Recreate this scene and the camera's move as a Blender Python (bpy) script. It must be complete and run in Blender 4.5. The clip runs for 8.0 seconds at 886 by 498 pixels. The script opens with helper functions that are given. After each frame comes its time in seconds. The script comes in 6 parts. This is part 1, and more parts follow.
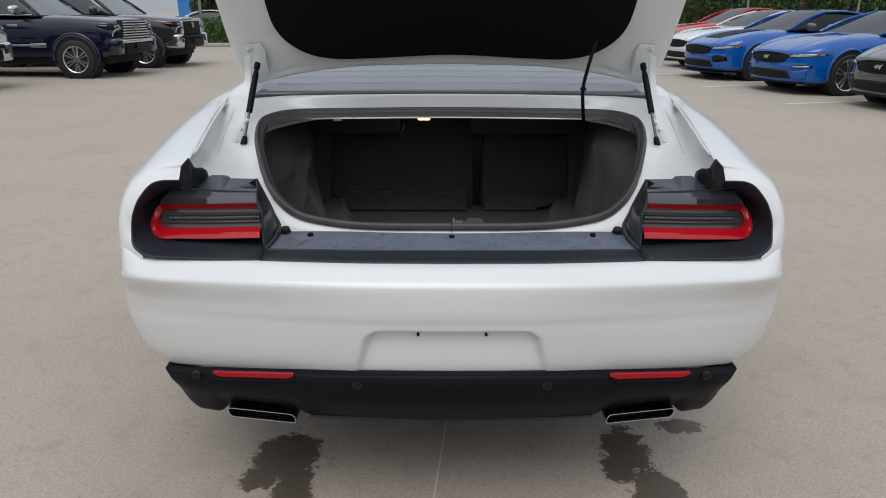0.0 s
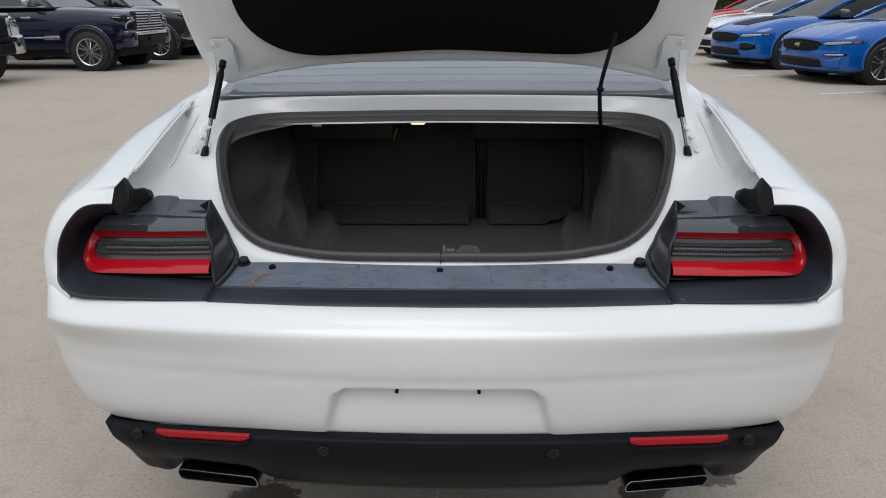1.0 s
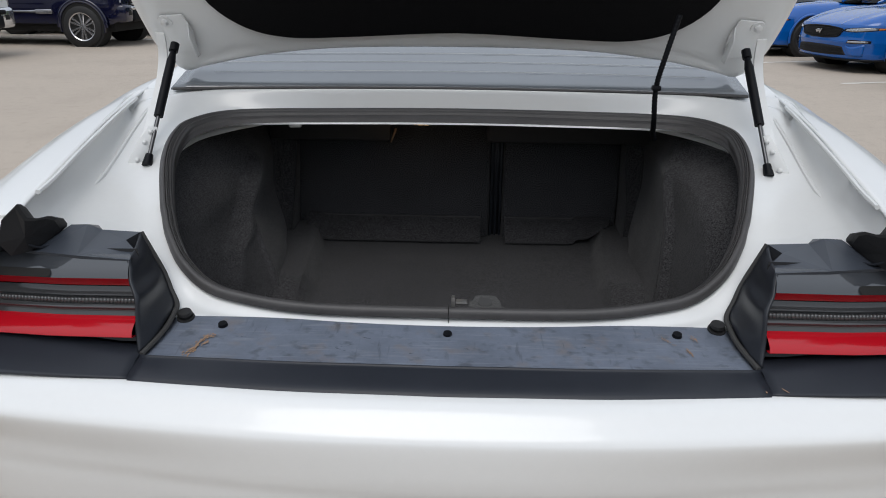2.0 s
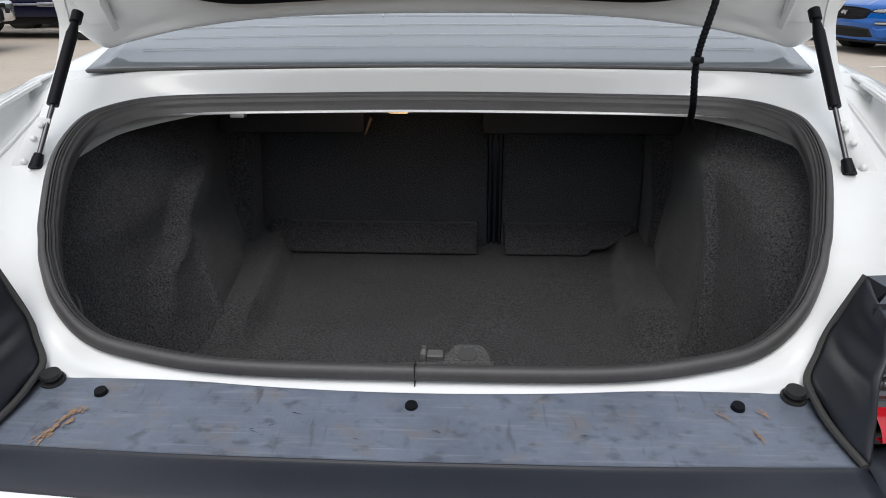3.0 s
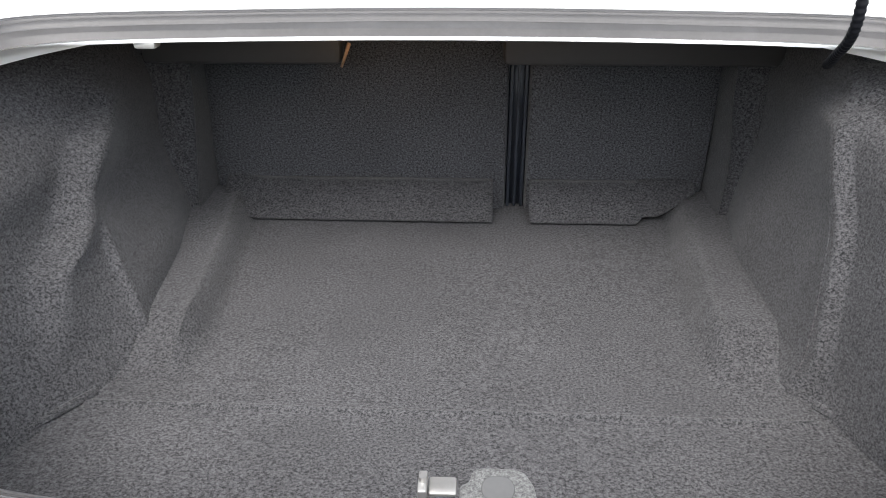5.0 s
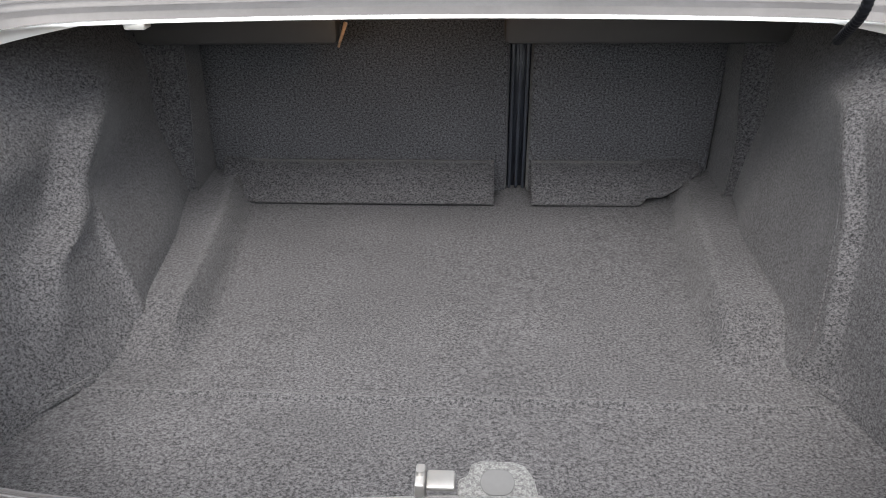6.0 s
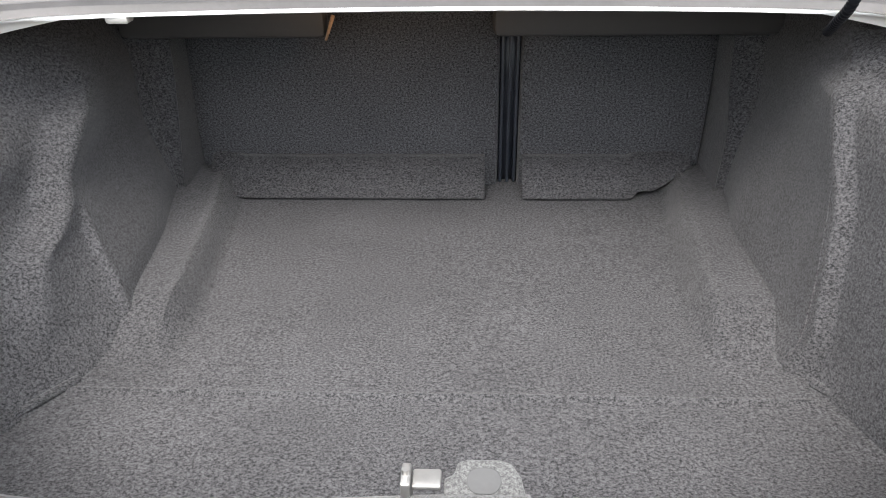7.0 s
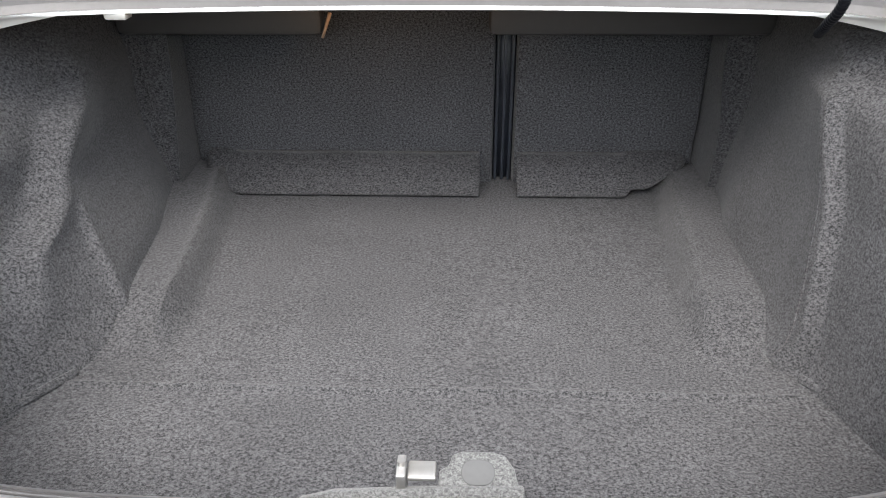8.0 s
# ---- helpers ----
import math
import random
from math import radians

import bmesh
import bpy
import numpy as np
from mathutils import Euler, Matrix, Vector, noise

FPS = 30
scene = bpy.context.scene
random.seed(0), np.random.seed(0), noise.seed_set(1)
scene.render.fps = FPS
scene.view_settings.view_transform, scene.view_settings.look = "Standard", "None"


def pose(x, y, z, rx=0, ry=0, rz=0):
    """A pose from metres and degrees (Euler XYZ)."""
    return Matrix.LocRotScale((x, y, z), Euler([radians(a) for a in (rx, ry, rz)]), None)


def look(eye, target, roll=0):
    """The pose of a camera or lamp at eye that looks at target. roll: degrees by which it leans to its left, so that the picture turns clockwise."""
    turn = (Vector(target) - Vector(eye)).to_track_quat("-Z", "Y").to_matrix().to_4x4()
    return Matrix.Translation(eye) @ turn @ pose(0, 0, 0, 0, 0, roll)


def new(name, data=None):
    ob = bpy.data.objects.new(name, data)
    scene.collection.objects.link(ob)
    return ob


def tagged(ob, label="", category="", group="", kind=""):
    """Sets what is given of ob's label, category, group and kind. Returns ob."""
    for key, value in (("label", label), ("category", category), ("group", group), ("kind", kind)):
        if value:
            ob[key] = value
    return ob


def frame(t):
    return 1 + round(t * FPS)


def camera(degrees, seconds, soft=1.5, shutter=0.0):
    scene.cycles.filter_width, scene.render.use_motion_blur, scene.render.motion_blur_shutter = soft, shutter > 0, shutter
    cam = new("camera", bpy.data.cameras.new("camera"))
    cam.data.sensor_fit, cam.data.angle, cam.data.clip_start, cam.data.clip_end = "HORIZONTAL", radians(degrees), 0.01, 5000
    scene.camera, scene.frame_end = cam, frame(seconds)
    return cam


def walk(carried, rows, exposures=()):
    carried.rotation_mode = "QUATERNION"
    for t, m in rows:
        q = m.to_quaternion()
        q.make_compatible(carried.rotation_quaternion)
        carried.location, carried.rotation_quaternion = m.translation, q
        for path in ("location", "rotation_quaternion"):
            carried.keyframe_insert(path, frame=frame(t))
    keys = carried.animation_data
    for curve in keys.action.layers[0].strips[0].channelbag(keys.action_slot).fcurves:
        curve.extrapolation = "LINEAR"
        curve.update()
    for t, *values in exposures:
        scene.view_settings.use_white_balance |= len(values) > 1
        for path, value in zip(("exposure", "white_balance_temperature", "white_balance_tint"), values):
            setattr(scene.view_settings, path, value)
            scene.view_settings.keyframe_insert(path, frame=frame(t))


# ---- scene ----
cam = camera(65.0, 8.0, soft=1.0)
PATH = [
    (0, (-0.026, 0.125, 1.435), (-0.024, 2.017, 0.787), 0.1),
    (0.5, (0.018, 0.291, 1.435), (-0.018, 2.179, 0.774), -0.1),
    (1, (0.053, 0.463, 1.432), (-0.004, 2.344, 0.757), -0.4),
    (1.5, (0.037, 0.691, 1.417), (-0.016, 2.563, 0.716), 0.3),
    (2, (0.025, 0.901, 1.411), (-0.035, 2.765, 0.686), 0.5),
    (2.2, (0.032, 0.984, 1.393), (-0.035, 2.845, 0.666), 0.3),
    (3.3, (0.084, 1.326, 1.321), (-0.023, 3.168, 0.55), -0.6),
    (3.5, (0.078, 1.375, 1.311), (-0.03, 3.207, 0.517), -0.8),
    (4, (0.056, 1.541, 1.293), (-0.054, 3.341, 0.427), -0.7),
    (4.5, (0.045, 1.64, 1.286), (-0.049, 3.407, 0.354), -0.3),
    (6, (0.051, 1.702, 1.278), (-0.057, 3.414, 0.25), -1.1),
    (6.5, (0.053, 1.707, 1.276), (-0.047, 3.414, 0.238), -1.2),
    (7, (0.058, 1.71, 1.275), (-0.034, 3.414, 0.232), -1.2),
    (7.5, (0.058, 1.706, 1.278), (-0.03, 3.408, 0.23), -1.2),
    (8, (0.057, 1.701, 1.28), (-0.018, 3.401, 0.229), -0.6),
]
EXPOSURES = [(0.0, -0.18, 6500, 10), (1.5, -0.10, 6500, 10), (2.2, -0.04, 6500, 10), (3.3, 0.52, 6700, 10), (3.5, 0.68, 6700, 10), (4.0, 1.30, 6750, 10), (4.5, 1.97, 6600, 10), (6.0, 2.66, 6800, 11), (8.0, 2.72, 6750, 10)]
walk(cam, [(t, look(eye, target, roll)) for t, eye, target, roll in PATH], EXPOSURES)

# ---- world and sun: overcast ----
world = bpy.data.worlds.new("sky")
scene.world = world
world.use_nodes = True
wt = world.node_tree
sky = wt.nodes.new("ShaderNodeTexSky")
sky.sky_type, sky.sun_disc = "NISHITA", False
sky.sun_elevation, sky.sun_rotation = radians(58), radians(200)
sky.air_density, sky.dust_density, sky.ozone_density = 1.0, 6.0, 1.0
veil = wt.nodes.new("ShaderNodeMixRGB")      # cloud cover evens and whitens the sky
veil.inputs[0].default_value = 0.8
wt.links.new(sky.outputs[0], veil.inputs[1])
# an overcast sky is about three times as bright overhead as at the horizon
heading = wt.nodes.new("ShaderNodeTexCoord")
height = wt.nodes.new("ShaderNodeSeparateXYZ")
wt.links.new(heading.outputs["Generated"], height.inputs[0])
grade = wt.nodes.new("ShaderNodeMapRange")
grade.inputs["To Min"].default_value, grade.inputs["To Max"].default_value = 0.62, 1.42
wt.links.new(height.outputs["Z"], grade.inputs["Value"])
cloud = wt.nodes.new("ShaderNodeVectorMath")
cloud.operation = "SCALE"
cloud.inputs[0].default_value = (8.3, 9.0, 10.0)
wt.links.new(grade.outputs[0], cloud.inputs["Scale"])
wt.links.new(cloud.outputs[0], veil.inputs[2])
wt.links.new(veil.outputs[0], wt.nodes["Background"].inputs[0])
wt.nodes["Background"].inputs[1].default_value = 0.098
sun = new("sun", bpy.data.lights.new("sun", "SUN"))
sun.data.energy, sun.data.angle, sun.data.color = 1.0, radians(36), (1.0, 0.98, 0.95)
sun.matrix_world = look((-0.5, -4.0, 6.7), (0, 0, 0))


# ---- materials ----
def material(name, color, rough=0.5, metal=0.0, grain=0.0, scale=60.0, bump=0.0, stains=0.0, stain_scale=4.0, coat=0.0, spec=0.5):
    """A surface with fine grain and broad stains, both at true size."""
    m = bpy.data.materials.new(name)
    m.use_nodes = True
    nt = m.node_tree
    b = nt.nodes["Principled BSDF"]
    b.inputs["Roughness"].default_value, b.inputs["Metallic"].default_value = rough, metal
    b.inputs["Coat Weight"].default_value, b.inputs["Coat Roughness"].default_value = coat, 0.04
    b.inputs["Specular IOR Level"].default_value = spec
    co = nt.nodes.new("ShaderNodeTexCoord")
    fine = nt.nodes.new("ShaderNodeTexNoise")
    fine.inputs["Scale"].default_value, fine.inputs["Detail"].default_value, fine.inputs["Roughness"].default_value = scale, 7, 0.68
    broad = nt.nodes.new("ShaderNodeTexNoise")
    broad.inputs["Scale"].default_value, broad.inputs["Detail"].default_value = stain_scale, 4
    for n in (fine, broad):
        nt.links.new(co.outputs["Object"], n.inputs["Vector"])
    add = nt.nodes.new("ShaderNodeMath")
    add.operation = "MULTIPLY_ADD"
    add.inputs[1].default_value, add.inputs[2].default_value = grain * 2, 1 - grain
    nt.links.new(fine.outputs[0], add.inputs[0])
    add2 = nt.nodes.new("ShaderNodeMath")
    add2.operation = "MULTIPLY_ADD"
    add2.inputs[1].default_value, add2.inputs[2].default_value = stains * 2, 1 - stains
    nt.links.new(broad.outputs[0], add2.inputs[0])
    mul = nt.nodes.new("ShaderNodeMath")
    mul.operation = "MULTIPLY"
    nt.links.new(add.outputs[0], mul.inputs[0])
    nt.links.new(add2.outputs[0], mul.inputs[1])
    col = nt.nodes.new("ShaderNodeVectorMath")
    col.operation = "SCALE"
    col.inputs[0].default_value = color
    nt.links.new(mul.outputs[0], col.inputs["Scale"])
    nt.links.new(col.outputs[0], b.inputs["Base Color"])
    if stains:
        r = nt.nodes.new("ShaderNodeMath")
        r.operation = "MULTIPLY_ADD"
        r.inputs[1].default_value, r.inputs[2].default_value = 0.3 * rough, 0.85 * rough
        nt.links.new(broad.outputs[0], r.inputs[0])
        nt.links.new(r.outputs[0], b.inputs["Roughness"])
    if bump:
        bp = nt.nodes.new("ShaderNodeBump")
        bp.inputs["Strength"].default_value, bp.inputs["Distance"].default_value = 1.0, bump
        nt.links.new(fine.outputs[0], bp.inputs["Height"])
        nt.links.new(bp.outputs[0], b.inputs["Normal"])
    return m


white = material("white_paint", (0.770, 0.782, 0.780), 0.32, coat=0.6, grain=0.02, stains=0.03, stain_scale=3)
# black sill plastic; its pale blue base colour holds the sky's sheen
sill_sky_sheen = material("scuffed_plastic_sky_sheen", (0.128, 0.150, 0.194), 0.44, grain=0.18, scale=90, bump=0.0004, stains=0.35, stain_scale=14, spec=0.4)
satin_black = material("satin_black_plastic", (0.022, 0.025, 0.032), 0.38, grain=0.12, scale=150, bump=0.0002, stains=0.25, stain_scale=9, spec=0.4)
trim_black = material("matt_black_plastic", (0.0055, 0.0062, 0.0085), 0.48, grain=0.1, scale=300, bump=0.0002, stains=0.15, stain_scale=10, spec=0.14)
gloss_black = material("gloss_black_plastic", (0.005, 0.005, 0.006), 0.12, spec=0.32)
shelf_plastic = material("shelf_plastic", (0.045, 0.053, 0.068), 0.36, grain=0.06, scale=150, stains=0.2, stain_scale=12, spec=0.5)
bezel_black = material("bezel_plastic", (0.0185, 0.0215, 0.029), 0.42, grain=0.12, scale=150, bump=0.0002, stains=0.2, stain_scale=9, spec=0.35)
block_rubber = material("moulded_rubber", (0.016, 0.016, 0.017), 0.55, grain=0.2, scale=120, bump=0.0004, stains=0.3, stain_scale=20, spec=0.4)
rubber = material("rubber", (0.058, 0.056, 0.057), 0.48, grain=0.22, scale=140, bump=0.0003, stains=0.35, stain_scale=14)


def carpet_material(name, low, high, scale):
    """Needle-felt carpet: light and dark fibres mixed, with a soft nap."""
    m = bpy.data.materials.new(name)
    m.use_nodes = True
    nt = m.node_tree
    b = nt.nodes["Principled BSDF"]
    b.inputs["Roughness"].default_value, b.inputs["Specular IOR Level"].default_value = 0.95, 0.15
    b.inputs["Sheen Weight"].default_value, b.inputs["Sheen Roughness"].default_value = 0.12, 0.5
    co = nt.nodes.new("ShaderNodeTexCoord")
    fine = nt.nodes.new("ShaderNodeTexNoise")
    fine.inputs["Scale"].default_value, fine.inputs["Detail"].default_value, fine.inputs["Roughness"].default_value = 1.0, 4.0, 0.92
    worn = nt.nodes.new("ShaderNodeTexNoise")
    worn.inputs["Scale"].default_value, worn.inputs["Detail"].default_value = 7, 5
    nap = nt.nodes.new("ShaderNodeMapping")
    nap.inputs["Scale"].default_value = (scale * 0.85, scale * 1.10, scale * 1.10)
    nt.links.new(co.outputs["Object"], nap.inputs["Vector"])
    nt.links.new(nap.outputs[0], fine.inputs["Vector"])
    nt.links.new(co.outputs["Object"], worn.inputs["Vector"])
    ramp = nt.nodes.new("ShaderNodeValToRGB")
    ramp.color_ramp.elements[0].position, ramp.color_ramp.elements[1].position = 0.395, 0.605
    ramp.color_ramp.elements[0].color, ramp.color_ramp.elements[1].color = (*low, 1), (*high, 1)
    nt.links.new(fine.outputs[0], ramp.inputs[0])
    k = nt.nodes.new("ShaderNodeMath")
    k.operation = "MULTIPLY_ADD"
    k.inputs[1].default_value, k.inputs[2].default_value = 0.5, 0.75
    nt.links.new(worn.outputs[0], k.inputs[0])
    sc = nt.nodes.new("ShaderNodeVectorMath")
    sc.operation = "SCALE"
    nt.links.new(ramp.outputs[0], sc.inputs[0])
    nt.links.new(k.outputs[0], sc.inputs["Scale"])
    nt.links.new(sc.outputs[0], b.inputs["Base Color"])
    bp = nt.nodes.new("ShaderNodeBump")
    bp.inputs["Strength"].default_value, bp.inputs["Distance"].default_value = 0.6, 0.0010
    nt.links.new(fine.outputs[0], bp.inputs["Height"])
    nt.links.new(bp.outputs[0], b.inputs["Normal"])
    return m


carpet = carpet_material("charcoal_carpet", (0.0065, 0.0065, 0.0072), (0.0860, 0.0850, 0.0890), 290)
felt = carpet_material("dark_felt", (0.006, 0.0062, 0.0066), (0.104, 0.105, 0.112), 290)
tab_grey = carpet_material("grey_carpet_tab", (0.030, 0.030, 0.030), (0.100, 0.100, 0.098), 450)
brace_grey = material("brace_paint", (0.035, 0.034, 0.034), 0.6, grain=0.1, scale=80, stains=0.2)
grey_plastic = material("grey_plastic", (0.055, 0.055, 0.055), 0.75, grain=0.1, scale=200, spec=0.2)
liner_black = material("lid_liner", (0.008, 0.008, 0.009), 0.9, grain=0.4, scale=300, bump=0.001, spec=0.1)
red_lens = material("red_lens", (0.43, 0.006, 0.014), 0.18, coat=0.3, spec=0.4)
red_reflector = material("red_reflector", (0.33, 0.004, 0.009), 0.3, coat=0.2, grain=0.2, scale=400, spec=0.3)
chrome = material("chrome", (0.55, 0.55, 0.56), 0.12, metal=1.0)
rod_steel = material("dark_rod_steel", (0.11, 0.11, 0.115), 0.35, metal=1.0)
steel = material("zinc_steel", (0.38, 0.37, 0.355), 0.48, metal=1.0, grain=0.15, scale=80)
dark = material("dark_cavity", (0.006, 0.006, 0.006), 0.8)
concrete = material("concrete", (0.41, 0.352, 0.293), 0.85, grain=0.50, scale=90, bump=0.0008, stains=0.10, stain_scale=0.5)


def flecked(m):
    """Pale sand grains, dark pits and drifting stains in the concrete."""
    nt = m.node_tree
    b = nt.nodes["Principled BSDF"]
    co = nt.nodes.new("ShaderNodeTexCoord")
    for scale, detail, lo, hi, color, amount in ((140, 3, 0.60, 0.68, (0.56, 0.50, 0.43, 1), 0.70), (75, 4, 0.60, 0.70, (0.16, 0.135, 0.11, 1), 0.72), (9, 6, 0.52, 0.72, (0.26, 0.22, 0.18, 1), 0.40), (1.1, 5, 0.50, 0.75, (0.30, 0.255, 0.21, 1), 0.35)):
        nz = nt.nodes.new("ShaderNodeTexNoise")
        nz.inputs["Scale"].default_value, nz.inputs["Detail"].default_value, nz.inputs["Roughness"].default_value = scale, detail, 0.65
        nt.links.new(co.outputs["Object"], nz.inputs["Vector"])
        mr = nt.nodes.new("ShaderNodeMapRange")
        mr.inputs["From Min"].default_value, mr.inputs["From Max"].default_value, mr.inputs["To Max"].default_value = lo, hi, amount
        nt.links.new(nz.outputs[0], mr.inputs["Value"])
        mix = nt.nodes.new("ShaderNodeMixRGB")
        mix.inputs[2].default_value = color
        nt.links.new(mr.outputs[0], mix.inputs[0])
        nt.links.new(b.inputs["Base Color"].links[0].from_socket, mix.inputs[1])
        nt.links.new(mix.outputs[0], b.inputs["Base Color"])


flecked(concrete)


def wet(m, patches):
    """Water splashes with ragged edges on a rough surface: darker and smoother."""
    nt = m.node_tree
    b = nt.nodes["Principled BSDF"]
    geo = nt.nodes.new("ShaderNodeNewGeometry")
    nz = nt.nodes.new("ShaderNodeTexNoise")
    nz.inputs["Scale"].default_value, nz.inputs["Detail"].default_value, nz.inputs["Roughness"].default_value = 17, 9, 0.8
    nt.links.new(geo.outputs["Position"], nz.inputs["Vector"])
    last = None
    for x, y, rx, ry in patches:
        sub = nt.nodes.new("ShaderNodeVectorMath")
        sub.operation = "SUBTRACT"
        sub.inputs[1].default_value = (x, y, 0)
        nt.links.new(geo.outputs["Position"], sub.inputs[0])
        sc = nt.nodes.new("ShaderNodeVectorMath")
        sc.operation = "MULTIPLY"
        sc.inputs[1].default_value = (1 / rx, 1 / ry, 0)
        nt.links.new(sub.outputs[0], sc.inputs[0])
        ln = nt.nodes.new("ShaderNodeVectorMath")
        ln.operation = "LENGTH"
        nt.links.new(sc.outputs[0], ln.inputs[0])
        if last is None:
            last = ln.outputs["Value"]
        else:
            mn = nt.nodes.new("ShaderNodeMath")
            mn.operation = "MINIMUM"
            nt.links.new(last, mn.inputs[0])
            nt.links.new(ln.outputs["Value"], mn.inputs[1])
            last = mn.outputs[0]
    ad = nt.nodes.new("ShaderNodeMath")
    ad.operation = "MULTIPLY_ADD"
    ad.inputs[1].default_value = 2.4
    nt.links.new(nz.outputs[0], ad.inputs[0])
    nt.links.new(last, ad.inputs[2])
    mr = nt.nodes.new("ShaderNodeMapRange")
    mr.inputs["From Min"].default_value, mr.inputs["From Max"].default_value = 2.08, 2.14
    mr.inputs["To Min"].default_value, mr.inputs["To Max"].default_value = 1, 0
    nt.links.new(ad.outputs[0], mr.inputs["Value"])
    mix = nt.nodes.new("ShaderNodeMixRGB")
    mix.blend_type = "MULTIPLY"
    mix.inputs[2].default_value = (0.27, 0.25, 0.235, 1)
    nt.links.new(mr.outputs[0], mix.inputs[0])
    old = b.inputs["Base Color"].links[0].from_socket
    nt.links.new(old, mix.inputs[1])
    nt.links.new(mix.outputs[0], b.inputs["Base Color"])
    rr = nt.nodes.new("ShaderNodeMapRange")
    rr.inputs["To Min"].default_value, rr.inputs["To Max"].default_value = 0.85, 0.45
    nt.links.new(mr.outputs[0], rr.inputs["Value"])
    nt.links.new(rr.outputs[0], b.inputs["Roughness"])


wet(concrete, [(-0.55, 2.14, 0.13, 0.15), (-0.50, 1.93, 0.07, 0.20), (-0.62, 2.02, 0.07, 0.07), (0.61, 2.17, 0.09, 0.15), (0.66, 1.96, 0.09, 0.10), (0.56, 2.07, 0.06, 0.08), (0.84, 2.32, 0.09, 0.05)])


def scuffed(m):
    """Pale scratches along the sill and brown smudges."""
    nt = m.node_tree
    b = nt.nodes["Principled BSDF"]
    co = nt.nodes.new("ShaderNodeTexCoord")
    for size, detail, lo, hi, color, amount in (((16, 130, 16), 3, 0.56, 0.74, (0.23, 0.25, 0.28, 1), 0.35), ((22, 30, 22), 6, 0.56, 0.76, (0.19, 0.15, 0.12, 1), 0.5), ((40, 55, 40), 5, 0.56, 0.72, (0.03, 0.033, 0.040, 1), 0.5), ((7, 240, 7), 4, 0.60, 0.72, (0.30, 0.33, 0.37, 1), 0.22), ((120, 16, 40), 3, 0.64, 0.76, (0.04, 0.042, 0.05, 1), 0.45)):
        mp = nt.nodes.new("ShaderNodeMapping")
        mp.inputs["Scale"].default_value = size
        mp.inputs["Rotation"].default_value = (0, 0, 0.15 * detail)
        nz = nt.nodes.new("ShaderNodeTexNoise")
        nz.inputs["Scale"].default_value, nz.inputs["Detail"].default_value = 1.0, detail
        nt.links.new(co.outputs["Object"], mp.inputs["Vector"])
        nt.links.new(mp.outputs[0], nz.inputs["Vector"])
        mr = nt.nodes.new("ShaderNodeMapRange")
        mr.inputs["From Min"].default_value, mr.inputs["From Max"].default_value, mr.inputs["To Max"].default_value = lo, hi, amount
        nt.links.new(nz.outputs[0], mr.inputs["Value"])
        mix = nt.nodes.new("ShaderNodeMixRGB")
        mix.inputs[2].default_value = color
        nt.links.new(mr.outputs[0], mix.inputs[0])
        nt.links.new(b.inputs["Base Color"].links[0].from_socket, mix.inputs[1])
        nt.links.new(mix.outputs[0], b.inputs["Base Color"])


scuffed(sill_sky_sheen)
tyre = material("tyre_rubber", (0.012, 0.012, 0.013), 0.7, grain=0.2, scale=60, stains=0.2)
# brown of the sill's rust marks, also the painted lamplight on lit_edge
rust_and_lamplight = material("rust_stain_and_lamplit_edge", (0.27, 0.175, 0.115), 0.8, grain=0.6, scale=220)
scuff = material("scuff_mark", (0.15, 0.165, 0.19), 0.7, grain=0.5, scale=160)
smoked = material("smoked_lens", (0.050, 0.052, 0.055), 0.16, coat=0.3, grain=0.1, scale=200)
clear_brow = material("clear_brow", (0.045, 0.050, 0.058), 0.06, coat=1.0)
clear_grey = material("clear_prism", (0.062, 0.064, 0.067), 0.3, coat=0.5)
silver_clip = material("clip_metal", (0.33, 0.33, 0.32), 0.4, metal=0.3, grain=0.1)
wire_grey = material("heating_wire", (0.55, 0.56, 0.56), 0.5)
dark_alloy = material("dark_alloy", (0.10, 0.10, 0.11), 0.3, metal=0.8)
lamp_glow = material("lamp_glow", (1.0, 0.75, 0.45), 0.4)
lamp_glow.node_tree.nodes["Principled BSDF"].inputs["Emission Color"].default_value = (1.0, 0.62, 0.28, 1)
lamp_glow.node_tree.nodes["Principled BSDF"].inputs["Emission Strength"].default_value = 3.5
glass_dark = material("tinted_glass", (0.012, 0.016, 0.016), 0.04, spec=0.5, coat=1.0)
# rear glass: the reflected sky is put into its pale base colour
glass_sky_tone = material("tinted_glass_sky_tone", (0.165, 0.182, 0.20), 0.12, coat=1.0, grain=0.05, scale=40, stains=0.15, stain_scale=4)


# ---- building helpers ----
def thing(name, at, label, category, group="", kind=""):
    ob = new(name)
    ob.empty_display_size = 0.1
    ob.location = at
    return tagged(ob, label, category, group, kind)


def sharpen(bm):
    for e in bm.edges:
        if len(e.link_faces) == 2 and e.calc_face_angle(0) > 0.75:
            e.smooth = False


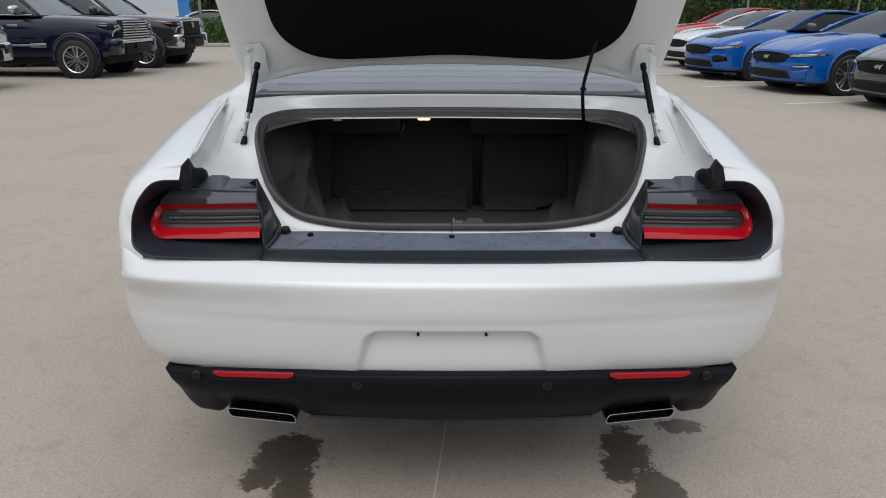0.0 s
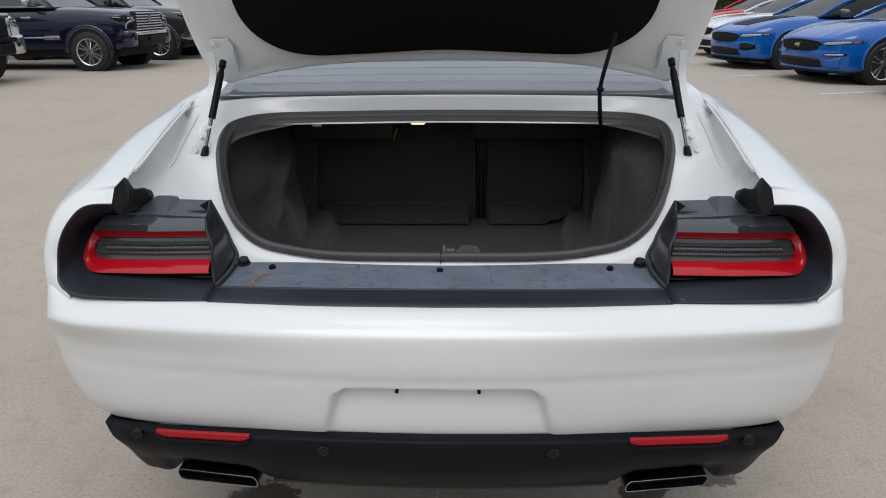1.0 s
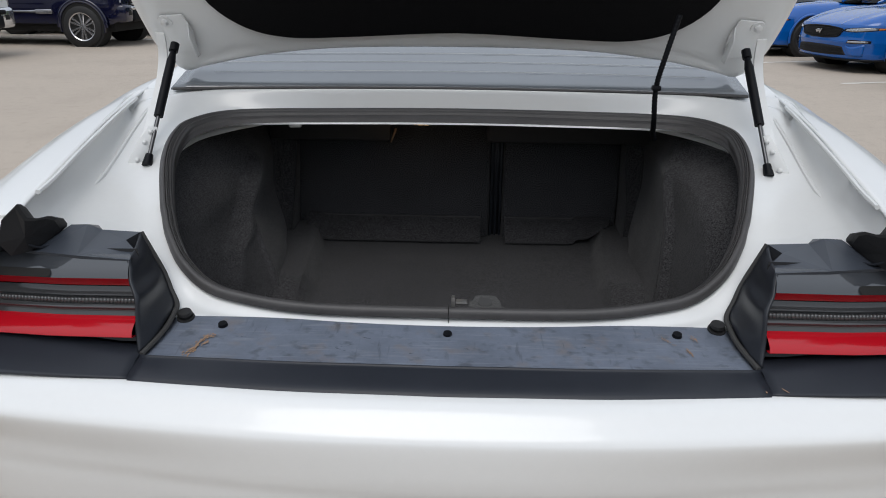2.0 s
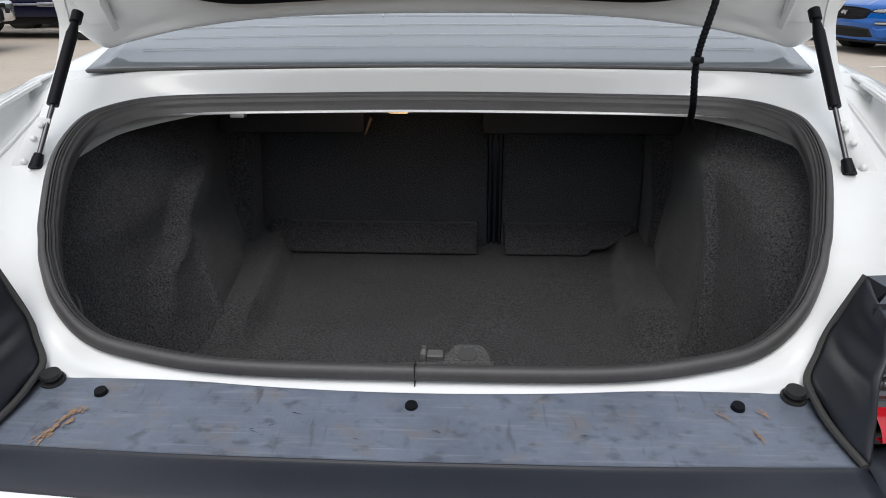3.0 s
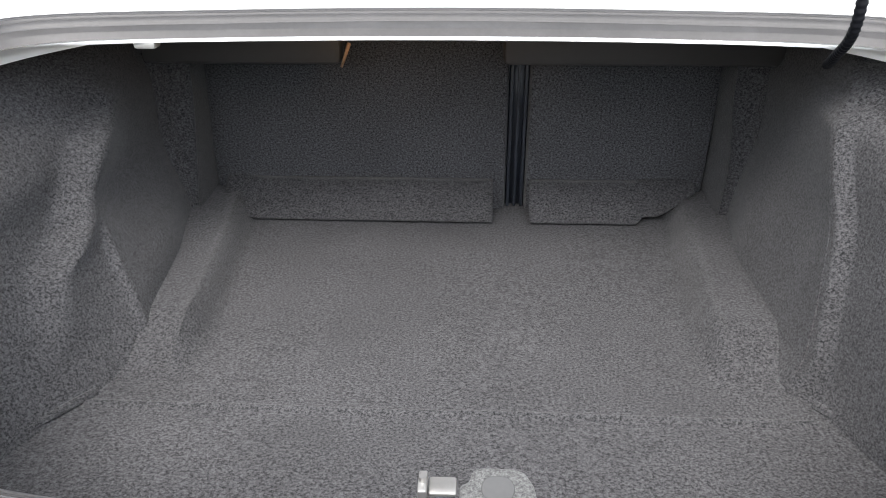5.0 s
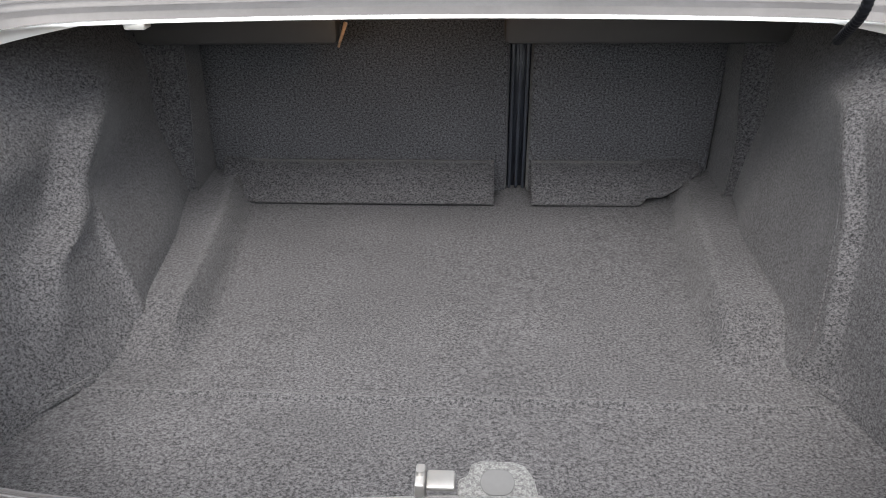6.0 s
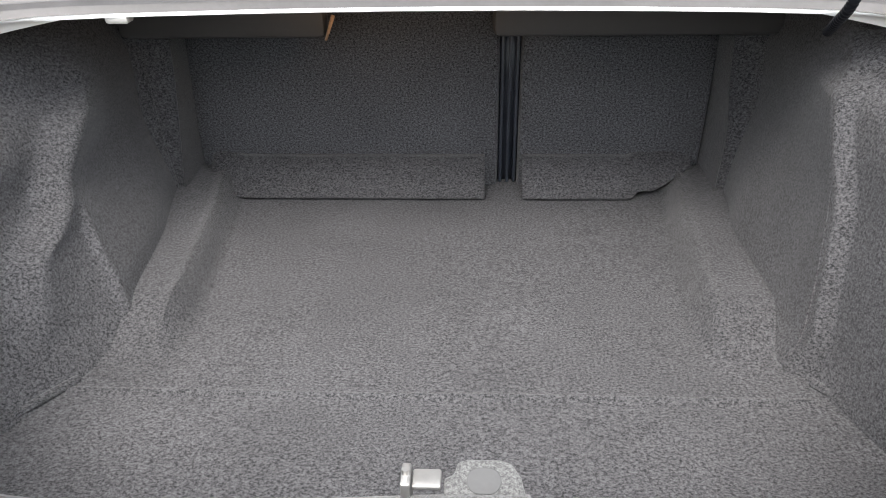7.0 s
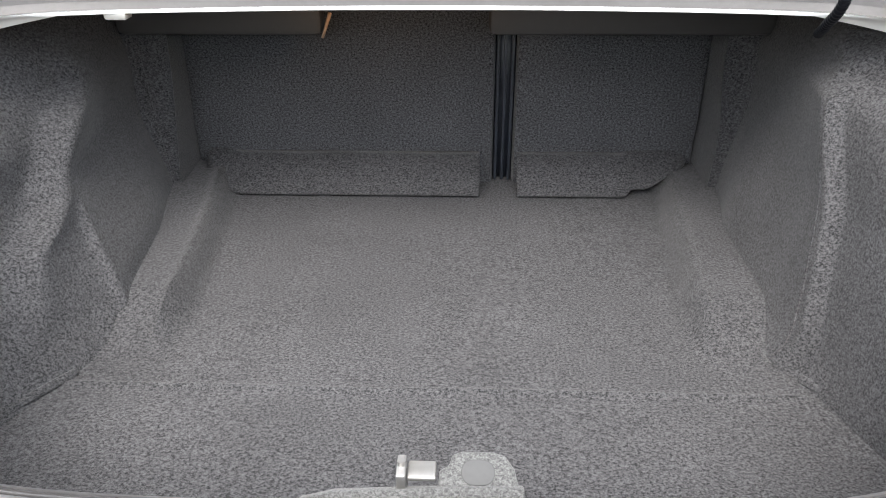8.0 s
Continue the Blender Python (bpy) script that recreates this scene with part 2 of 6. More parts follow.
def mesh(name, verts, faces, mat, parent=None, label="", smooth=True):
    me = bpy.data.meshes.new(name)
    me.from_pydata([tuple(v) for v in verts], [], faces)
    me.materials.append(mat)
    bm = bmesh.new()
    bm.from_mesh(me)
    bmesh.ops.recalc_face_normals(bm, faces=bm.faces)
    sharpen(bm)
    bm.to_mesh(me)
    bm.free()
    me.polygons.foreach_set("use_smooth", [smooth] * len(me.polygons))
    ob = new(name, me)
    if parent:
        ob.parent = parent
        ob.matrix_parent_inverse = Matrix.Translation(parent.matrix_basis.translation).inverted()
        if parent.parent:
            ob.matrix_parent_inverse = Matrix.Translation(parent.parent.matrix_basis.translation).inverted()
            ob.matrix_parent_inverse = Matrix.Identity(4)
    if label:
        ob["label"] = label
    return ob


def part(name, bm, mat, parent=None, label="", smooth=True):
    me = bpy.data.meshes.new(name)
    bmesh.ops.recalc_face_normals(bm, faces=bm.faces)
    sharpen(bm)
    bm.to_mesh(me)
    bm.free()
    me.materials.append(mat)
    me.polygons.foreach_set("use_smooth", [smooth] * len(me.polygons))
    ob = new(name, me)
    if parent:
        ob.parent = parent
        if parent.type == "EMPTY":
            ob.matrix_parent_inverse = Matrix.Translation(parent.location).inverted()
    if label:
        ob["label"] = label
    return ob


def spline(points, n, closed=False):
    """n points on a smooth curve through the given ones."""
    p = np.array(points, float)
    k = len(p)
    out = []
    total = k if closed else k - 1
    for i in range(n):
        u = i / (n if closed else n - 1) * total
        j = min(int(u), total - 1)
        f = u - j
        if closed:
            a, b, c, d = (p[(j + o) % k] for o in (-1, 0, 1, 2))
        else:
            b, c = p[j], p[j + 1]
            a = p[j - 1] if j else 2 * b - c
            d = p[j + 2] if j + 2 < k else 2 * c - b
        out.append(0.5 * (2 * b + (c - a) * f + (2 * a - 5 * b + 4 * c - d) * f * f + (3 * b - a - 3 * c + d) * f ** 3))
    return np.array(out)


def loft(rows, nu, nv, closed=False):
    """A smooth sheet through rows of points: nu points along each row, nv rows. Returns vertices and faces."""
    r = np.array([spline(row, nu, closed) for row in rows])
    g = np.array([spline(r[:, i], nv) for i in range(nu)]).transpose(1, 0, 2)
    return sheet(g, closed)


def sheet(g, closed=False):
    nv, nu = g.shape[:2]
    faces = []
    for j in range(nv - 1):
        for i in range(nu if closed else nu - 1):
            k = (i + 1) % nu
            faces.append((j * nu + i, j * nu + k, (j + 1) * nu + k, (j + 1) * nu + i))
    return g.reshape(-1, 3), faces


def mirrored(points, side):
    q = np.array(points, float)
    q[..., 0] *= side
    return q


def thicken(ob, t, offset=-1.0):
    m = ob.modifiers.new("thick", "SOLIDIFY")
    m.thickness, m.offset = t, offset
    return ob


def bm_box(lo, hi, bevel=0.0, seg=2, bm=None):
    bm = bm or bmesh.new()
    r = bmesh.ops.create_cube(bm, size=1)
    c = [(a + b) / 2 for a, b in zip(lo, hi)]
    for v in r["verts"]:
        v.co = Vector([c[i] + v.co[i] * (hi[i] - lo[i]) for i in range(3)])
    if bevel:
        es = list({e for v in r["verts"] for e in v.link_edges})
        bmesh.ops.bevel(bm, geom=es, offset=bevel, segments=seg, affect="EDGES", profile=0.5)
    return bm


def bm_rod(a, b, r, seg=14, r2=None, bm=None):
    """A round rod from a to b, capped."""
    bm = bm or bmesh.new()
    a, b = Vector(a), Vector(b)
    m = Matrix.Translation((a + b) / 2) @ (b - a).to_track_quat("Z", "Y").to_matrix().to_4x4()
    bmesh.ops.create_cone(bm, cap_ends=True, segments=seg, radius1=r, radius2=r if r2 is None else r2, depth=(b - a).length, matrix=m)
    return bm


def tube(points, profile, n, closed=False, up=(0, 0, 1)):
    """A profile of (across, up) pairs swept along a curve."""
    p = spline(points, n, closed)
    up = np.array(up, float)
    rows = []
    for i in range(n):
        t = p[(i + 1) % n] - p[i - 1] if closed else p[min(i + 1, n - 1)] - p[max(i - 1, 0)]
        t /= np.linalg.norm(t)
        a = np.cross(t, up)
        a /= np.linalg.norm(a)
        w = np.cross(a, t)
        rows.append([p[i] + a * x + w * y for x, y in profile])
    g = np.array(rows)
    if closed:
        g = np.concatenate([g, g[:1]])
    v, f = sheet(g, True)
    if not closed:
        k = len(profile)
        f = f + [tuple(range(k)), tuple(range(len(v) - k, len(v)))]
    return v, f


def ring(r, k=10, ry=None):
    return [(r * math.cos(2 * math.pi * i / k), (ry or r) * math.sin(2 * math.pi * i / k)) for i in range(k)]


def plate(outline, depth, at, across, upward, bevel=0.0):
    """A flat plate: its outline in (across, up) pairs, its face at `at`, going back by depth."""
    bm = bmesh.new()
    ax, uy = Vector(across).normalized(), Vector(upward).normalized()
    nrm = ax.cross(uy)
    vs = [bm.verts.new(Vector(at) + ax * x + uy * y) for x, y in outline]
    fc = bm.faces.new(vs)
    r = bmesh.ops.extrude_face_region(bm, geom=[fc])
    bmesh.ops.translate(bm, verts=[v for v in r["geom"] if isinstance(v, bmesh.types.BMVert)], vec=nrm * -depth)
    bmesh.ops.recalc_face_normals(bm, faces=bm.faces)
    if bevel:
        es = [e for e in bm.edges if len(e.link_faces) == 2 and e.calc_face_angle() > 0.6]
        bmesh.ops.bevel(bm, geom=es, offset=bevel, segments=2, affect="EDGES", profile=0.5)
    return bm


def round_rect(w, h, r, k=5, cx=0.0, cy=0.0):
    out = []
    for sx, sy, a0 in ((1, 1, 0), (-1, 1, 90), (-1, -1, 180), (1, -1, 270)):
        for i in range(k):
            a = radians(a0 + 90 * i / (k - 1))
            out.append((cx + sx * (w / 2 - r) + r * math.cos(a), cy + sy * (h / 2 - r) + r * math.sin(a)))
    return out


# ---- ground ----
def build_ground():
    n = 90
    xs = np.sign(np.linspace(-1, 1, n)) * np.abs(np.linspace(-1, 1, n)) ** 3 * 600
    g = np.array([[(x, y + 5, 0.0) for x in xs] for y in xs])
    v, f = sheet(g)
    return tagged(mesh("ground", v, f, concrete), "worn tan concrete car park with fine cracks", "ground", kind="structure")


build_ground()

# ---- the white car with its boot open ----
car = thing("coupe_car", (0, 3.6, 0), "white two-door coupe parked with its boot lid open", "car")

# plan of the tail: across, and how far the skin runs forward from the middle
PLAN = [(0, 0), (0.25, 0.01), (0.47, 0.038), (0.65, 0.066), (0.785, 0.104), (0.868, 0.155), (0.905, 0.235), (0.930, 0.34), (0.950, 0.56), (0.962, 0.86)]
# the tail's section: height, rearmost y in the middle, half width
TAIL = [(0.520, 1.772, 0.872), (0.532, 1.767, 0.885), (0.58, 1.757, 0.925), (0.64, 1.748, 0.949), (0.670, 1.7445, 0.952), (0.692, 1.7395, 0.952), (0.72, 1.737, 0.950), (0.765, 1.738, 0.934), (0.782, 1.744, 0.935), (0.798, 1.762, 0.932), (0.813, 1.782, 0.926), (0.819, 1.802, 0.917), (0.817, 1.830, 0.908), (0.808, 1.868, 0.894)]

FIN_X, FIN_D = [p[0] for p in PLAN], [p[1] for p in PLAN]


TOP_D = [0, 0.004, 0.021, 0.041, 0.060, 0.105, 0.20, 0.33, 0.55, 0.86]      # the same at the shelf above


def tail_point(n, z, y0, half):
    x, d = PLAN[n]
    if n >= 5 and z > 0.78 and y0 > 1.743:
        # round the corner the skin does not roll over but runs straight up behind the wing
        w = 0.5 if n == 5 else 1.0
        z, y0, half = z + w * 1.2 * (y0 - 1.744) * 0.5, y0 + w * (1.744 - y0), half + w * (0.924 - half)
    k = max(0.0, min(1.0, (z - 0.70) / 0.09))
    d += (TOP_D[n] - d) * k * k * (3 - 2 * k)
    return (x * half / 0.925, y0 + d, z - 0.30 * min(d, 0.16) * max(0.0, min(1.0, (0.70 - z) / 0.12)))


def build_bumper():
    half = [[tail_point(n, z, y0, w) for n in range(len(PLAN))] for z, y0, w in TAIL]
    rows = [mirrored(r[:0:-1], -1).tolist() + r for r in half]
    v, f = loft(rows, 521, 92)
    v = np.array(v)
    # recess for the number plate, deepest at the top, running out below
    for p in v:
        u = min(0.036, max(0.0, p[2] - 0.616))
        a = 0.5 - 0.5 * math.tanh((abs(p[0]) - (0.246 - 0.27 * (p[2] - 0.535) - (0.036 - math.sqrt(0.036 ** 2 - u * u)))) / 0.0045)
        b = 0.5 - 0.5 * math.tanh((p[2] - 0.650) / 0.003)
        p[1] += 0.031 * a * b * (0.22 + 0.78 * max(0, min(1, (p[2] - 0.525) / 0.12)))
    thicken(mesh("bumper_cover", v, f, white, car, "white painted bumper cover"), 0.004)


build_bumper()

# fender and quarter panel, from the gutter over the crown and down the side, row by row forward
FENDER = [
    [(0.712, 1.945, 1.006), (0.787, 1.928, 1.006), (0.827, 1.912, 0.970), (0.847, 1.898, 0.926), (0.853, 1.889, 0.880), (0.843, 1.864, 0.845), (0.815, 1.845, 0.826)],
    [(0.712, 1.964, 1.036), (0.800, 1.966, 1.022), (0.860, 1.960, 0.996), (0.884, 1.934, 0.953), (0.892, 1.910, 0.895), (0.893, 1.902, 0.842), (0.890, 1.896, 0.806)],
    [(0.712, 1.985, 1.052), (0.806, 2.010, 1.040), (0.892, 2.045, 1.000), (0.914, 2.022, 0.952), (0.922, 2.000, 0.895), (0.923, 1.992, 0.838), (0.920, 1.988, 0.800)],
    [(0.738, 2.200, 1.088), (0.827, 2.200, 1.072), (0.897, 2.200, 1.028), (0.946, 2.200, 0.965), (0.966, 2.200, 0.890), (0.970, 2.200, 0.820), (0.964, 2.200, 0.770)],
    [(0.768, 2.400, 1.114), (0.842, 2.400, 1.099), (0.906, 2.400, 1.058), (0.951, 2.400, 0.985), (0.973, 2.400, 0.900), (0.977, 2.400, 0.820), (0.973, 2.400, 0.765)],
    [(0.788, 2.600, 1.136), (0.842, 2.600, 1.122), (0.903, 2.600, 1.086), (0.950, 2.600, 1.005), (0.974, 2.600, 0.910), (0.978, 2.600, 0.820), (0.975, 2.600, 0.765)],
    [(0.806, 2.900, 1.156), (0.856, 2.900, 1.142), (0.910, 2.900, 1.104), (0.950, 2.900, 1.020), (0.974, 2.900, 0.915), (0.978, 2.900, 0.820), (0.975, 2.900, 0.765)],
    [(0.815, 3.600, 1.150), (0.855, 3.600, 1.135), (0.895, 3.600, 1.090), (0.932, 3.600, 1.000), (0.948, 3.600, 0.900), (0.950, 3.600, 0.820), (0.948, 3.600, 0.765)],
    [(0.800, 4.700, 1.050), (0.840, 4.700, 1.035), (0.885, 4.700, 1.000), (0.915, 4.700, 0.940), (0.930, 4.700, 0.870), (0.932, 4.700, 0.800), (0.930, 4.700, 0.760)],
    [(0.740, 6.400, 0.900), (0.790, 6.400, 0.885), (0.835, 6.400, 0.860), (0.870, 6.400, 0.820), (0.885, 6.400, 0.780), (0.888, 6.400, 0.740), (0.885, 6.400, 0.700)],
]
for side in (-1, 1):
    panel = [row + [(row[-1][0] - 0.002, row[-1][1] + 0.002, row[-1][2] - 0.03)] for row in FENDER]
    v, f = loft(mirrored(panel, side), 48, 100)
    thicken(mesh("quarter_panel", v, f, white, car), 0.004)

# the boot opening rises forward and arches a little at its sides
def deck_z(y):
    return 0.848 + 0.375 * (y - 2.01) + 0.7 * max(0.0, (y - 2.01) * (2.65 - y))


SEAL_HALF = [(0, 2.006), (0.25, 2.010), (0.38, 2.024), (0.450, 2.042), (0.508, 2.082), (0.548, 2.133), (0.566, 2.168), (0.583, 2.205), (0.622, 2.32), (0.637, 2.43), (0.622, 2.51), (0.545, 2.595), (0.3, 2.648), (0, 2.656)]


def full_ring(half):
    h = [tuple(p) for p in half]
    return h + [(-p[0],) + tuple(p[1:]) for p in h[-2:0:-1]]


def seal_ring(grow, dz):
    out = []
    c = (0, 2.37)
    for x, y in SEAL_HALF:
        dx, dy = x - c[0], y - c[1]
        k = math.hypot(dx / 1.8, dy)
        out.append((x + grow * dx / 1.8 / k if x else 0.0, y + grow * dy / k, deck_z(y) + dz))
    return full_ring(out)


DECK_OUT = [(0, 1.980, 0.836), (0.25, 1.985, 0.836), (0.42, 1.998, 0.840), (0.50, 2.025, 0.858), (0.58, 2.062, 0.925), (0.655, 2.080, 0.970), (0.680, 2.105, 0.988), (0.695, 2.14, 1.002), (0.735, 2.34, 1.036), (0.755, 2.50, 1.076), (0.750, 2.60, 1.120), (0.60, 2.640, 1.142), (0.3, 2.652, 1.149), (0, 2.654, 1.151)]
DECK_RIM = [(0, 1.965, 0.820), (0.25, 1.970, 0.820), (0.42, 1.985, 0.824), (0.49, 2.00, 0.842), (0.575, 2.058, 0.915), (0.690, 2.046, 0.975), (0.717, 1.988, 1.040), (0.733, 2.14, 1.076), (0.768, 2.34, 1.104), (0.790, 2.50, 1.125), (0.805, 2.66, 1.140), (0.62, 2.668, 1.147), (0.3, 2.678, 1.152), (0, 2.680, 1.154)]


def build_deck():
    out, rim = full_ring(DECK_OUT), full_ring(DECK_RIM)
    inner, base = seal_ring(-0.015, -0.006), seal_ring(-0.006, -0.008)
    mid = [tuple(0.55 * np.array(a) + 0.45 * np.array(b) + np.array((0, 0, -0.012 if abs(a[0]) > 0.55 else -0.006))) for a, b in zip(base, out)]
    step = [tuple(0.5 * np.array(a) + 0.5 * np.array(b) + np.array((math.copysign(0.007, a[0]) if abs(a[0]) > 0.66 else 0, 0, -0.009 if abs(a[0]) > 0.66 else -0.003))) for a, b in zip(out, rim)]
    lip = []
    for a, b in zip(seal_ring(-0.016, -0.012), seal_ring(-0.050, -0.0125)):
        k = max(0, min(1, (a[1] - 2.50) / 0.10))
        lip.append(tuple((1 - k) * np.array(a) + k * np.array(b)))
    v, f = loft([[(x, y + 0.012, z + 0.002) if y > 2.5 else (x, y, z) for x, y, z in lip], lip, inner, base, mid, out, step, rim], 200, 60, True)
    thicken(mesh("boot_surround", v, f, white, car, "white painted boot opening surround"), 0.003)


build_deck()
# rubber seal: a bulb, two ribs and a skirt down the inner flange
SEAL_SECTION = [(0.013, -0.012), (0.0135, -0.002), (0.0120, 0.0055), (0.0085, 0.0100), (0.0045, 0.0112), (0.0022, 0.0100), (0.0014, 0.0040), (0.0006, 0.0040), (-0.0002, 0.0092), (-0.0018, 0.0088), (-0.0024, 0.0040), (-0.0030, 0.0040), (-0.0036, 0.0080), (-0.0048, 0.0066), (-0.0056, 0.0015), (-0.0064, 0.0012), (-0.0074, 0.0050), (-0.0098, 0.0030), (-0.0104, -0.0030), (-0.0122, -0.0050), (-0.0138, -0.0090), (-0.0140, -0.0180), (-0.010, -0.020), (-0.005, -0.012)]
v, f = tube(seal_ring(-0.014, 0.011), [(a, b * 0.74) for a, b in SEAL_SECTION], 170, True)
mesh("weatherstrip", v, f, rubber, car, "black rubber boot seal")
part("seal_joint", bm_box((-0.0007, 2.006, 0.840), (0.0007, 2.024, 0.8693), 0.0003), dark, car)
skirt = []
for shallow, deep in (((-0.026, 0.002), (-0.026, 0.006)), ((-0.026, -0.005), (-0.040, 0.0)), ((-0.026, -0.009), (-0.043, -0.002)), ((-0.028, -0.017), (-0.051, -0.010))):
    row = []
    for a, b in zip(seal_ring(*shallow), seal_ring(*deep)):
        k = max(0, min(1, (a[1] - 2.42) / 0.14))
        row.append(tuple((1 - k) * np.array(a) + k * np.array(b)))
    skirt.append(row)
v, f = loft(skirt, 150, 10, True)
mesh("seal_skirt", v, f, rubber, car)

# black loading sill
def build_sill():
    rows = []
    for y, z, half in ((1.803, 0.811, 0.50), (1.809, 0.8195, 0.50), (1.83, 0.825, 0.50), (1.861, 0.829, 0.50), (1.868, 0.8335, 0.50), (1.876, 0.8315, 0.50), (1.905, 0.834, 0.495), (1.94, 0.838, 0.49), (1.965, 0.842, 0.487), (1.984, 0.845, 0.482), (1.988, 0.838, 0.482)):
        k = max(0.0, min(1.0, (1.99 - y) / 0.19)) ** 1.5
        rows.append([(x, y + k * np.interp(abs(x), FIN_X, TOP_D), z) if y < 1.96 else (x, y + 0.018 * min(1, (x / 0.3) ** 2), z) for x in np.linspace(-half, half, 15)])
    # one moulding in two colours: the rear's paler blue stands in for sky sheen
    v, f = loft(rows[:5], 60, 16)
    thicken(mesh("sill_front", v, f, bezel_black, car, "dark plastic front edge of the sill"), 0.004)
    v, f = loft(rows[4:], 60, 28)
    thicken(mesh("loading_sill", v, f, sill_sky_sheen, car, "scuffed black plastic loading sill, sky sheen in its colour"), 0.004)


build_sill()

# lower valance
def build_valance():
    rows = []
    for z, y0 in ((0.529, 1.770), (0.527, 1.748), (0.518, 1.740), (0.49, 1.735), (0.44, 1.748), (0.40, 1.772), (0.362, 1.802), (0.345, 1.822), (0.338, 1.845), (0.345, 1.95)):
        row = []
        for x in (0, 0.15, 0.30, 0.40, 0.43, 0.46, 0.51, 0.56, 0.61, 0.645, 0.675, 0.71, 0.745, 0.785, 0.812):
            d = float(np.interp(x / 0.93, FIN_X, FIN_D))
            mouth = max(0, min(1, (x - 0.415) / 0.03)) * max(0, min(1, (0.662 - x) / 0.03))
            zz = z - 0.30 * d * max(0, min(1, (z - 0.40) / 0.10)) + 0.020 * mouth * max(0, min(1, (0.41 - z) / 0.06))
            zz -= 0.06 * d * max(0, min(1, (z - 0.44) / 0.05)) + 0.020 * max(0, min(1, (x - 0.63) / 0.05)) * max(0, min(1, (0.42 - z) / 0.05))
            if x > 0.75:
                zz = 0.478 + (zz - 0.478) * (0.78 if x < 0.8 else 0.12)
            row.append((x, y0 + d * 0.9 + 0.010 * mouth * max(0, min(1, (0.46 - z) / 0.06)), zz))
        rows.append(row)
    rows = [mirrored(r[:0:-1], -1).tolist() + r for r in rows]
    v, f = loft(rows, 160, 40)
    thicken(mesh("valance", v, f, trim_black, car, "black plastic lower valance"), 0.004)


build_valance()
v, f = tube([(x, 1.822 + 0.02 * (x / 0.4) ** 2, 0.347) for x in np.linspace(-0.40, 0.40, 9)], ring(0.005, 8), 30)
mesh("valance_lip", v, f, satin_black, car)

# boot lid, raised
LID0, LID_UP = Vector((0, 2.65, 1.255)), Vector((0, -0.588, 0.809))
LID_N = Vector((1, 0, 0)).cross(LID_UP)


def lid_point(x, a, out=0.0):
    return LID0 + Vector((1, 0, 0)) * x + LID_UP * a + LID_N * out


lid = thing("boot_lid", (0, 2.66, 1.13), "raised white boot lid with a black fabric liner", "car boot lid")
lid_outline = [(0, 0.0), (0.3, -0.008), (0.5, -0.035), (0.64, -0.070), (0.70, -0.085), (0.738, -0.03), (0.752, 0.06), (0.757, 0.2), (0.757, 0.42), (0.74, 0.70), (0.67, 0.80), (0.3, 0.82), (0, 0.82)]
lid_ring = full_ring(lid_outline)
rows = []
for k, o in ((0.55, 0.004), (0.80, 0.002), (0.9, 0.0), (0.975, 0.004), (1.0, -0.006), (1.0, -0.02), (0.97, -0.035), (0.6, -0.05), (0.02, -0.055)):
    rows.append([lid_point(x * k, 0.38 + (a - 0.38) * (k if k < 0.99 else 1), o) for x, a in lid_ring])
v, f = loft(rows, 96, 24, True)
mesh("inner_frame", v, f, white, lid)
lin = full_ring([(0, 0.058), (0.25, 0.044), (0.40, 0.040), (0.50, 0.07), (0.57, 0.145), (0.59, 0.26), (0.585, 0.50), (0.54, 0.65), (0.3, 0.69), (0, 0.69)])
rows = [[lid_point(x * k, 0.38 + (a - 0.38) * k, o) for x, a in lin] for k, o in ((1.01, -0.004), (1.0, 0.01), (0.97, 0.016), (0.6, 0.018), (0.01, 0.018))]
v, f = loft(rows, 80, 16, True)
mesh("liner", v, f, liner_black, lid, "black fabric liner")

# rear window
def build_rear_glass():
    rows = [[(x * w, y - 0.012 * (x / 0.7) ** 2, z - 0.008 * (x / 0.7) ** 2) for x in np.linspace(-0.7, 0.7, 9)] for y, z, w in ((2.660, 1.158, 1.025), (2.95, 1.265, 0.98), (3.2, 1.342, 0.92), (3.45, 1.40, 0.85))]
    v, f = loft(rows, 40, 30)
    thicken(mesh("rear_window", v, f, glass_sky_tone, car, "tinted rear window with heating wires"), 0.005)


build_rear_glass()

# boot lining
def bump_at(d, w):
    return math.exp(-(d / w) ** 2)


def shoulder(d, w, fade):
    """A fold that rises within w and dies away over fade."""
    return (0.5 + 0.5 * math.tanh(d / w)) * math.exp(-max(0, d) / fade)


